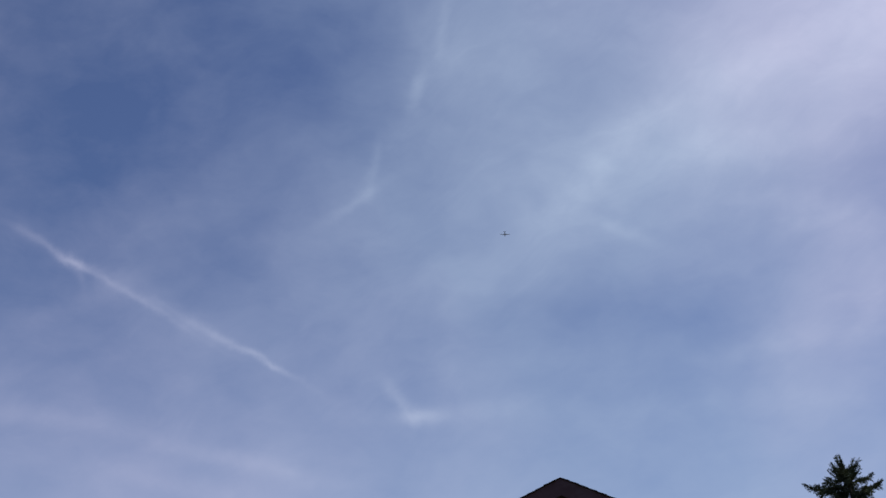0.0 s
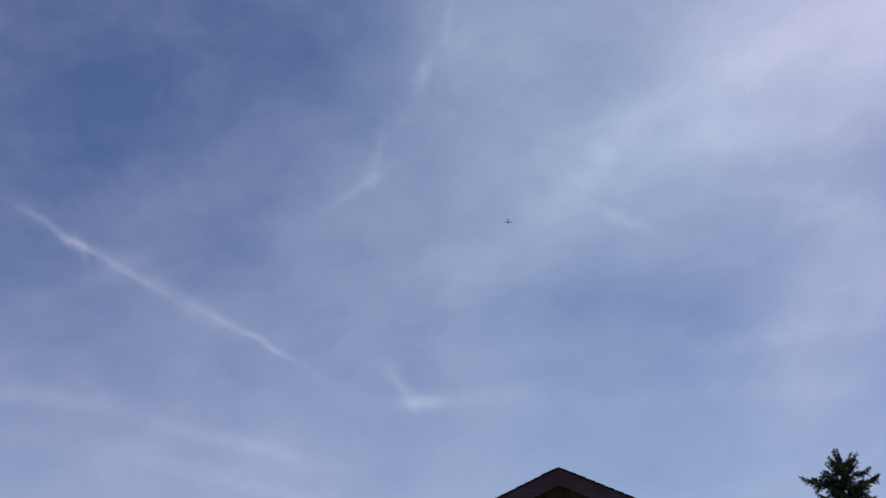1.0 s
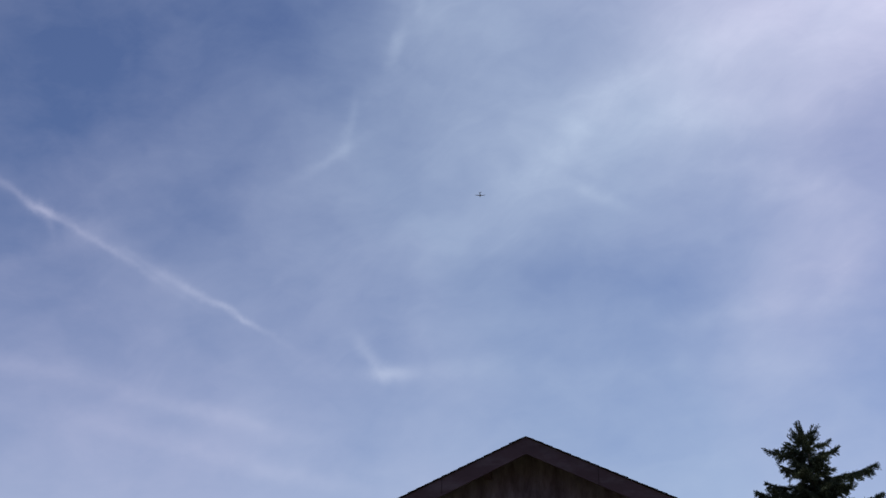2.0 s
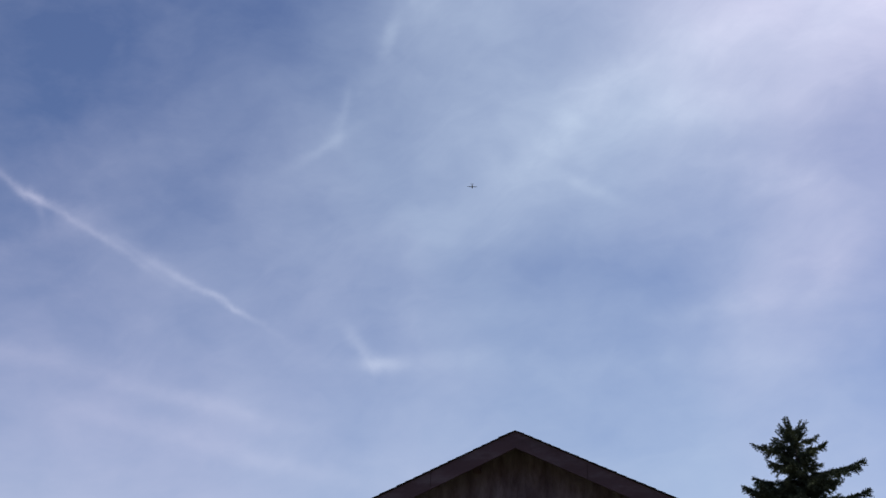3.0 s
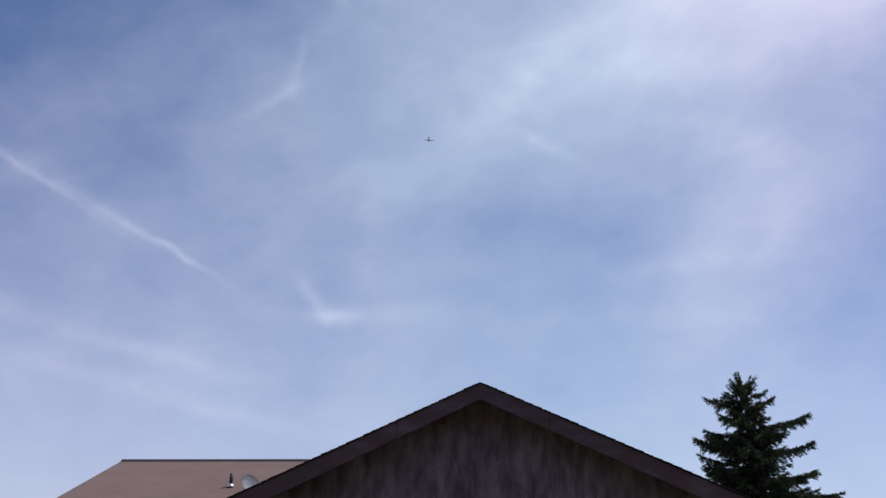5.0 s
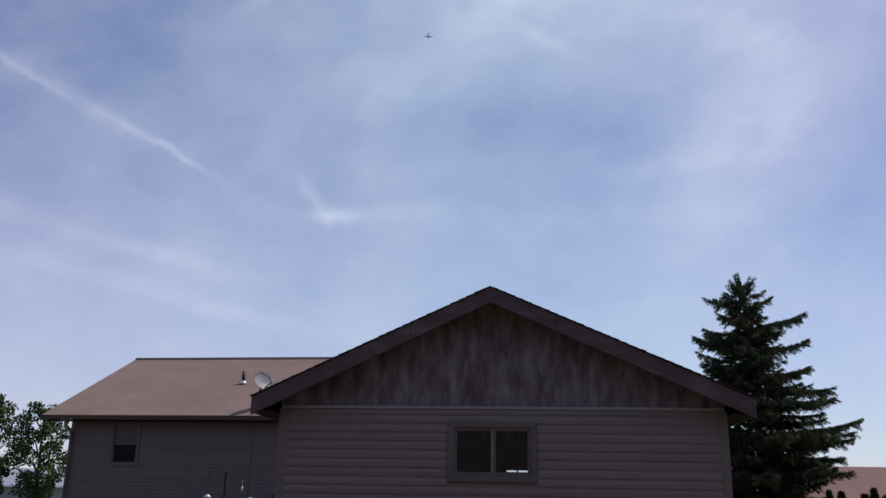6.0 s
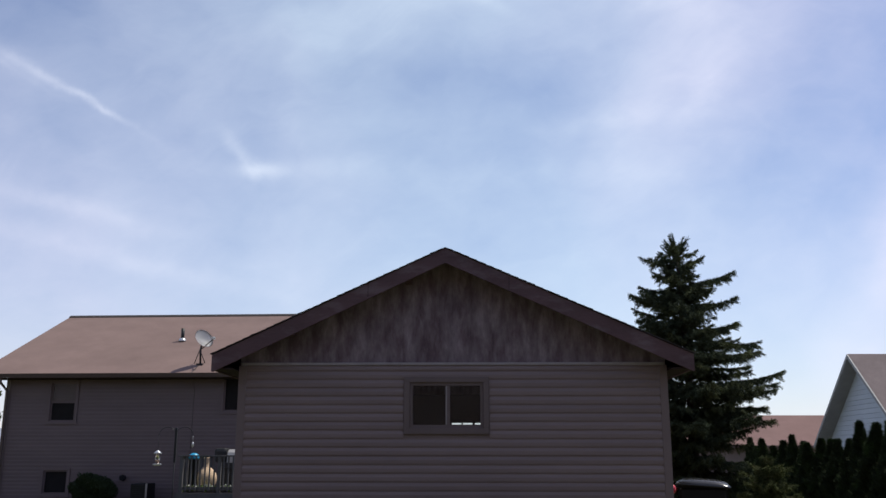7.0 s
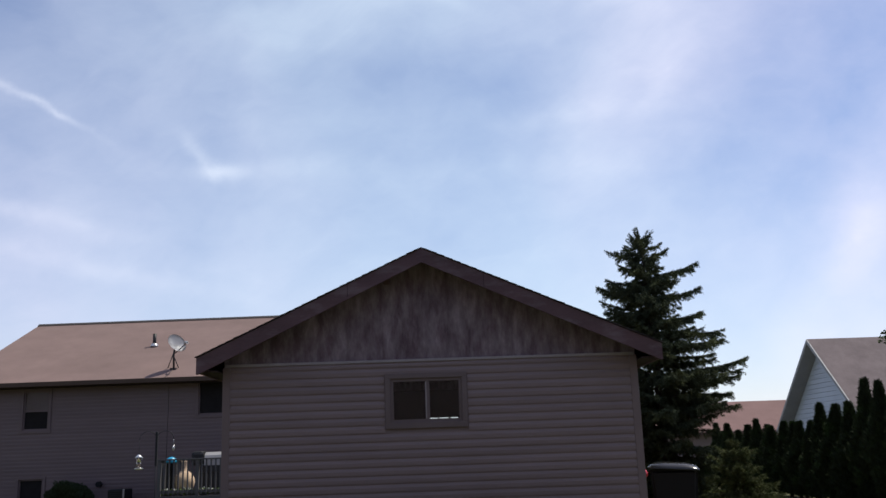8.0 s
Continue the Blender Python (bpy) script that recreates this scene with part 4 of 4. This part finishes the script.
broadleaf("maple_tree", (-27.6, 50), 6.4, 1.8, 51, LEAF, "dark green leafy tree beyond the house", 0.25, 0.19, 34, 170)
broadleaf("maple_tree", (-29.9, 49), 6.7, 1.7, 52, LEAF, "dark green leafy tree with a ragged crown", 0.25, 0.19, 32, 170)
broadleaf("young_tree", (-25.6, 38), 5.7, 1.9, 53, LEAF_LIGHT, "sunlit light green leafy young tree", 0.12, 0.16, 30, 220)
broadleaf("maple_tree", (16.0, 28), 5.6, 1.7, 54, LEAF, "green leafy tree at the edge of the yard", 0.3, 0.13, 30, 220)
broadleaf("distant_tree", (29.6, 72), 5.4, 0.9, 55, LEAF, "small distant leafy tree behind the blue house", 0.3, 0.25, 20, 120)


def bush(base, radii, seed, label, mat=None, leaf=0.06, count=5000, boxy=2.0):
    rng = np.random.default_rng(seed)
    x, y, z = base
    b = thing("bush", label, "bush", (x, y, z))
    bm = bmesh.new()
    for a in range(6):
        tube(bm, [(x, y, z - 0.05), (x + radii[0] * 0.3 * math.cos(a), y + radii[1] * 0.3 * math.sin(a), z + radii[2] * 0.5), (x + radii[0] * 0.6 * math.cos(a), y + radii[1] * 0.6 * math.sin(a), z + radii[2])], [0.02, 0.012, 0.006], 5, False)
    part("stems", bm, BARK, b)
    q = rng.normal(0, 1, (count, 3))
    q /= np.linalg.norm(q, axis=1)[:, None]
    q /= (np.abs(q) ** boxy).sum(axis=1)[:, None] ** (1 / boxy)
    lump = 1 + 0.13 * np.sin(4 * q[:, 0] + 5 * q[:, 2] + seed) + 0.1 * np.sin(7 * q[:, 1] + 3 * q[:, 0])
    c = q * (rng.uniform(0.5, 1, count) ** 0.4 * lump)[:, None] * np.array(radii) + np.array([x, y, z + radii[2] * 0.9])
    c[:, 2] = np.maximum(c[:, 2], z + 0.02)
    v = sprays(c, q * 0.6 + np.array([0, 0, 0.5]), np.full(count, leaf), rng, 3, 0.7, 0.3)
    soup("foliage", v.tolist(), np.arange(len(v)).reshape(-1, 3).tolist(), mat or BUSH_LEAF, b, "dark green leaves", "stuff")
    return b


bush((-10.82, 27.2, 0), (0.56, 0.42, 0.42), 61, "dark boxy clipped bush against the house wall", count=6500, boxy=3.6)
bush((8.0, 27.0, 0), (0.45, 0.45, 0.42), 62, "small rounded green shrub by the hedge", CEDAR)
bush((-24.5, 43, 0), (3.2, 0.8, 0.55), 63, "dark low hedge beyond the house", BUSH_LEAF, 0.14, 5000)

# ---- deck with railing ----
deck_thing = thing("deck", "low grey wooden deck with a baluster railing", "deck", (-7.0, 26.2, 0))
DX0, DX1, DY0 = -7.5, -4.2, 24.6
DZ = 0.42
k = 0
y = DY0
while y < HY - 0.15:
    bx("plank", DX0, DX1, y, y + 0.135, DZ - 0.03, DZ, DECK_WOOD, deck_thing)
    y += 0.142
bx("rim_joist", DX0, DX1, DY0 - 0.04, DY0 - 0.002, DZ - 0.24, DZ - 0.005, DECK_WOOD, deck_thing)
bx("rim_joist", DX0 - 0.04, DX0 - 0.002, DY0 - 0.04, HY - 0.1, DZ - 0.24, DZ - 0.005, DECK_WOOD, deck_thing)
RT = 1.40
for x in (DX0 + 0.03, -6.45, -5.3, DX1 - 0.1):
    bx("post", x, x + 0.09, DY0, DY0 + 0.09, -0.1, RT - 0.04, DECK_WOOD, deck_thing)
bx("top_rail", DX0 - 0.03, DX1, DY0 - 0.03, DY0 + 0.12, RT - 0.04, RT, DECK_WOOD, deck_thing, "", 0.005)
bx("bottom_rail", DX0 + 0.12, DX1, DY0 + 0.02, DY0 + 0.06, DZ + 0.08, DZ + 0.16, DECK_WOOD, deck_thing)
x = DX0 + 0.2
while x < DX1 - 0.1:
    bx("baluster", x, x + 0.036, DY0 - 0.005, DY0 + 0.03, DZ + 0.04, RT - 0.041, DECK_WOOD, deck_thing)
    x += 0.125
bx("side_rail", DX0 - 0.02, DX0 + 0.08, DY0 + 0.13, HY - 0.1, RT - 0.04, RT, DECK_WOOD, deck_thing)
y = DY0 + 0.22
while y < HY - 0.2:
    bx("baluster", DX0 + 0.01, DX0 + 0.045, y, y + 0.036, DZ, RT - 0.041, DECK_WOOD, deck_thing)
    y += 0.125

# clay chiminea on the deck
cx, cy = -6.93, 25.3
chim = thing("chiminea", "round tan clay chiminea with a narrow neck on the deck", "chiminea", (cx, cy, DZ))
bm = bmesh.new()
lathe(bm, [(0.13, 0.085), (0.20, 0.13), (0.265, 0.23), (0.29, 0.35), (0.265, 0.47), (0.20, 0.57), (0.125, 0.63), (0.088, 0.67), (0.078, 0.76), (0.078, 0.87), (0.098, 0.905), (0.092, 0.92), (0.06, 0.905), (0.055, 0.76)], (cx, cy, DZ), 28)
part("pot", bm, CLAY, chim)
bm = bmesh.new()
for a in range(3):
    tube(bm, [(cx + 0.12 * math.cos(a * 2.1), cy + 0.12 * math.sin(a * 2.1), DZ + 0.11), (cx + 0.24 * math.cos(a * 2.1), cy + 0.24 * math.sin(a * 2.1), DZ)], 0.014, 6)
part("stand", bm, BLACK_METAL, chim, "black iron stand")

# covered kettle of the barbecue
gx, gy = -6.42, 26.3
grill = thing("barbecue_grill", "black gas barbecue with a grey closed lid on the deck", "barbecue", (gx, gy, DZ))
bm = bmesh.new()
prism(bm, [(gy - 0.28, 0.78 + DZ), (gy + 0.28, 0.78 + DZ), (gy + 0.28, 0.97 + DZ), (gy + 0.18, 1.10 + DZ), (gy + 0.05, 1.15 + DZ), (gy - 0.1, 1.14 + DZ), (gy - 0.22, 1.06 + DZ), (gy - 0.27, 0.95 + DZ)], "x", gx - 0.158, gx + 0.36)
part("lid", bm, LID_GREY, grill, "grey closed lid")
bx("end_cap", gx - 0.54, gx - 0.162, gy - 0.29, gy + 0.27, DZ + 0.779, DZ + 1.18, BLACK_METAL, grill, "", 0.09)
bx("firebox", gx - 0.36, gx + 0.36, gy - 0.27, gy + 0.27, DZ + 0.6, DZ + 0.775, BLACK_METAL, grill, "", 0.02)
bx("cabinet", gx - 0.33, gx + 0.33, gy - 0.24, gy + 0.24, DZ + 0.06, DZ + 0.598, BLACK_METAL, grill, "", 0.01)
for sx in (-0.28, 0.28):
    bm = bmesh.new()
    tube(bm, [(gx + sx - 0.02, gy, DZ + 0.06), (gx + sx + 0.02, gy, DZ + 0.06)], 0.06, 12)
    part("wheel", bm, BLACK_PLASTIC, grill)

# blue covered tub at the deck's corner
tubx, tuby = -7.25, 25.12
blue_tub = thing("plastic_tub", "blue plastic tub with a domed lid at the deck corner", "tub", (tubx, tuby, DZ))
bm = bmesh.new()
lathe(bm, [(0.10, 0.0), (0.11, 0.04), (0.125, 0.86), (0.13, 0.87)], (tubx, tuby, DZ), 24)
part("body", bm, BLACK_PLASTIC, blue_tub, "dark blue-black body")
bm = bmesh.new()
lathe(bm, [(0.14, 0.875), (0.145, 0.93), (0.12, 0.99), (0.06, 1.03), (0.01, 1.04)], (tubx, tuby, DZ), 24)
part("lid", bm, BLUE_PLASTIC, blue_tub, "bright blue domed lid")

# flower boxes along the deck's edge
planter = thing("flower_planter", "long planter of white flowers behind the railing", "planter", (-6.4, 25.0, DZ))
bx("trough", -7.4, -5.2, 24.78, 24.98, DZ, DZ + 0.06, DECK_WOOD, planter, "", 0.008)
rng = np.random.default_rng(71)
n = 700
c = np.c_[rng.uniform(-7.4, -5.2, n), rng.uniform(24.76, 25.0, n), DZ + 0.05 + rng.uniform(0, 0.07, n)]
v = sprays(c, np.tile([0, -0.2, 0.8], (n, 1)), np.full(n, 0.09), rng, 4, 0.7, 0.3)
soup("leaves", v.tolist(), np.arange(len(v)).reshape(-1, 3).tolist(), LEAF_LIGHT, planter, "green leaves", "stuff")
n = 110
c = np.c_[rng.uniform(-7.4, -5.2, n), rng.uniform(24.74, 24.95, n), DZ + 0.08 + rng.uniform(0, 0.10, n)]
v = sprays(c, np.tile([0, -0.6, 0.6], (n, 1)), np.full(n, 0.05), rng, 6, 0.9, 0.45)
soup("blossoms", v.tolist(), np.arange(len(v)).reshape(-1, 3).tolist(), WHITE_FLOWER, planter, "small white blossoms", "stuff")
n = 420
c = np.c_[rng.uniform(-7.8, -4.3, n), rng.uniform(24.2, 24.5, n), rng.uniform(0, 0.07, n)]
bed = thing("plant_border", "low green plants along the deck's foot", "plants", (-6.4, 24.3, 0))
v = sprays(c, np.tile([0, -0.1, 0.8], (n, 1)), np.full(n, 0.11), rng, 4, 0.8, 0.25)
soup("leaves", v.tolist(), np.arange(len(v)).reshape(-1, 3).tolist(), LEAF, bed, "green leaves", "stuff")

# air conditioner and tap by the house wall
ax_, ay_ = -9.36, 27.3
ac = thing("air_conditioner", "dark outdoor air conditioner by the house wall", "air conditioner", (ax_, ay_, 0))
bx("casing", ax_ - 0.25, ax_ + 0.25, ay_ - 0.36, ay_ + 0.36, 0.04, 0.60, BLACK_PLASTIC, ac, "", 0.03)
for i in range(9):
    bx("louvre", ax_ - 0.22, ax_ + 0.19, ay_ - 0.372, ay_ - 0.361, 0.08 + 0.056 * i, 0.10 + 0.056 * i, BLACK_METAL, ac)
bx("corner_post", ax_ + 0.20, ax_ + 0.25, ay_ - 0.385, ay_ - 0.362, 0.05, 0.60, PALE_TRIM, ac, "pale grey corner post")
bx("pad", ax_ - 0.30, ax_ + 0.30, ay_ - 0.40, ay_ + 0.40, -0.08, 0.04, CONCRETE, ac)
reel = thing("hose_reel", "small dark hose holder on the house wall", "hose holder", (-10.23, HY, 0.7))
bm = bmesh.new()
tube(bm, [(-10.23, HY - 0.005, 0.74), (-10.23, HY - 0.14, 0.74)], 0.085, 14)
part("drum", bm, BLACK_PLASTIC, reel)

# ---- shepherd's hook with bird feeders ----
fx, fy = -4.355, 14.3
hook = thing("feeder_pole", "black shepherd's hook pole with curled arms in the lawn", "pole", (fx, fy, 0))
bm = bmesh.new()
tube(bm, [(fx, fy, -0.15), (fx, fy, 1.66)], 0.009, 8)
part("pole", bm, BLACK_METAL, hook)
bx("pole_sleeve", fx - 0.018, fx + 0.018, fy - 0.018, fy + 0.018, 1.25, 1.78, BLACK_METAL, hook, "", 0.008)
for s, reach in ((-1, 0.27), (1, 0.27)):
    pts = [(fx + s * reach * (1 - math.cos(a)) / 2 * 1.0, fy, 1.66 + 0.13 * math.sin(a)) for a in [math.pi * i / 12 for i in range(13)]]
    bm = bmesh.new()
    tube(bm, pts, 0.005, 6)
    part("arm", bm, BLACK_METAL, hook)
feeder = thing("bird_feeder", "clear tube bird feeder with bright metal cap and tray", "bird feeder", (fx - 0.27, fy, 1.2))
bm = bmesh.new()
tube(bm, [(fx - 0.27, fy, 1.655), (fx - 0.27, fy, 1.43)], 0.003, 5)
part("wire", bm, BLACK_METAL, feeder)
bm = bmesh.new()
lathe(bm, [(0.055, 0.0), (0.06, 0.012), (0.035, 0.035), (0.012, 0.055)], (fx - 0.27, fy, 1.38), 16)
part("cap", bm, GREY_METAL, feeder, "shiny metal cap")
bm = bmesh.new()
lathe(bm, [(0.032, 0.0), (0.032, 0.15)], (fx - 0.27, fy, 1.23), 16)
part("tube", bm, GLASS, feeder, "clear tube")
bm = bmesh.new()
lathe(bm, [(0.027, 0.0), (0.027, 0.06)], (fx - 0.27, fy, 1.232), 12)
part("seed", bm, SEED, feeder, "bird seed")
bm = bmesh.new()
lathe(bm, [(0.03, 0.0), (0.062, 0.012), (0.066, 0.028), (0.034, 0.03)], (fx - 0.27, fy, 1.2), 16)
part("tray", bm, GREY_METAL, feeder, "shiny metal tray")
charm = thing("hanging_ornament", "small silver ornament hanging from the hook", "ornament", (fx + 0.27, fy, 1.45))
bm = bmesh.new()
tube(bm, [(fx + 0.27, fy, 1.655), (fx + 0.27, fy, 1.56)], 0.003, 5)
lathe(bm, [(0.004, 0.0), (0.018, 0.03), (0.018, 0.06), (0.004, 0.09)], (fx + 0.27, fy, 1.475), 10)
part("drop", bm, GREY_METAL, charm)

# the hook, feeder and ornament stand further back on the lawn, and larger
K = 1.2856
grow = Matrix.Translation((0.14, -0.055, 1.3)) @ Matrix.Scale(K, 4) @ Matrix.Translation((-0.14, 0.055, -1.3))
for ob in (hook, feeder, charm):
    ob.matrix_basis = grow @ Matrix.Translation(ob.location)
stake = thing("garden_stake", "short brown wooden stake in the lawn", "stake", (-4.43, 14.3, 0))
bm = bmesh.new()
tube(bm, [(-4.43, 14.3, -0.1), (-4.425, 14.3, 0.3), (-4.43, 14.3, 0.62)], [0.014, 0.013, 0.011], 7)
part("shaft", bm, STAKE_WOOD, stake)

# ---- wheeled bin by the garage ----
wx, wy = 3.70, 13.9
cart = thing("wheeled_bin", "black plastic wheeled bin with a domed lid beside the garage", "bin", (wx, wy, 0))
bm = bmesh.new()
vs = box(bm, -0.355, 0.355, -0.36, 0.36, 0.04, 0.93)
for v in vs:
    f = 0.80 if v.co.z < 0.5 else 1.0
    v.co.x *= f
    v.co.y *= f
bmesh.ops.bevel(bm, geom=bm.edges[:], offset=0.05, segments=3, affect="EDGES")
bmesh.ops.transform(bm, matrix=pose(wx, wy, 0, 0, 0, -14), verts=bm.verts[:])
part("body", bm, BLACK_PLASTIC, cart)
bm = bmesh.new()
bmesh.ops.create_grid(bm, x_segments=14, y_segments=12, size=1.0)
for v in bm.verts:
    x, y = v.co.x, v.co.y
    v.co = Vector((x * 0.385, y * 0.40, 0.945 + 0.085 * ((1 - x ** 4) * (1 - y ** 4)) ** 0.7 - 0.025 * x))
for f in bm.faces:
    f.smooth = True
ex = bmesh.ops.extrude_face_region(bm, geom=bm.faces[:])
bmesh.ops.translate(bm, verts=[g for g in ex["geom"] if isinstance(g, bmesh.types.BMVert)], vec=(0, 0, -0.022))
bmesh.ops.recalc_face_normals(bm, faces=bm.faces[:])
bmesh.ops.transform(bm, matrix=pose(wx, wy, 0, 0, 0, -14), verts=bm.verts[:])
part("lid", bm, LID_PLASTIC, cart, "glossy domed black lid")
bm = bmesh.new()
tube(bm, [(wx - 0.3, wy + 0.44, 0.9), (wx + 0.3, wy + 0.36, 0.9)], 0.016, 8)
part("handle", bm, BLACK_PLASTIC, cart)
for s in (-0.33, 0.33):
    bm = bmesh.new()
    tube(bm, [(wx + s - 0.025, wy + 0.3, 0.11), (wx + s + 0.025, wy + 0.3, 0.11)], 0.11, 18)
    part("wheel", bm, BLACK_PLASTIC, cart)

# ---- red ball-topped marker beyond the bin ----
rx_, ry_ = 3.44, 14.8
mark = thing("red_marker", "small red and white marker beside the garage", "marker", (rx_, ry_, 0))
bm = bmesh.new()
tube(bm, [(rx_, ry_, -0.05), (rx_, ry_, 0.82)], 0.012, 6)
part("stake", bm, WHITE_PAINT, mark)
bm = bmesh.new()
lathe(bm, [(0.02, 0.0), (0.06, 0.03), (0.065, 0.08), (0.04, 0.13), (0.01, 0.14)], (rx_, ry_, 0.78), 14)
part("head", bm, RED_PLASTIC, mark)

# ---- aircraft high overhead ----
AIR = Vector((-0.1149, 0.8657, 0.4872)).normalized()
ac_at = Vector((0.8, 1.0, 1.4)) + AIR * 1500
plane = thing("aircraft", "small dark twin-engined aircraft flying high away", "aircraft", ac_at)
turn = Matrix.Translation(ac_at) @ pose(0, 0, 0, -4, 3, 6)


def air_part(name, build):
    bm = bmesh.new()
    build(bm)
    bmesh.ops.transform(bm, matrix=turn, verts=bm.verts[:])
    part(name, bm, AIRCRAFT, plane)


air_part("fuselage", lambda b: tube(b, [(0, 6.5, 0), (0, 5.5, 0), (0, 2, 0.1), (0, -3, 0.1), (0, -7, 0.5)], [0.15, 0.65, 0.85, 0.75, 0.2], 12))
air_part("wing", lambda b: prism(b, [(-8.2, 0.3), (0, 1.7), (8.2, 0.3), (8.2, -0.5), (0, -0.6), (-8.2, -0.5)], "z", -0.35, -0.12))
air_part("tailplane", lambda b: prism(b, [(-2.8, -6.6), (0, -5.8), (2.8, -6.6), (2.8, -7.2), (-2.8, -7.2)], "z", 0.6, 0.72))
air_part("fin", lambda b: prism(b, [(-5.3, 0.5), (-7.2, 0.5), (-7.5, 2.4), (-6.7, 2.4)], "x", -0.07, 0.07))
for s in (-1, 1):
    air_part("engine", lambda b: tube(b, [(s * 2.6, 2.2, -0.2), (s * 2.6, 1.6, -0.2), (s * 2.6, -0.8, -0.2)], [0.25, 0.42, 0.2], 10))
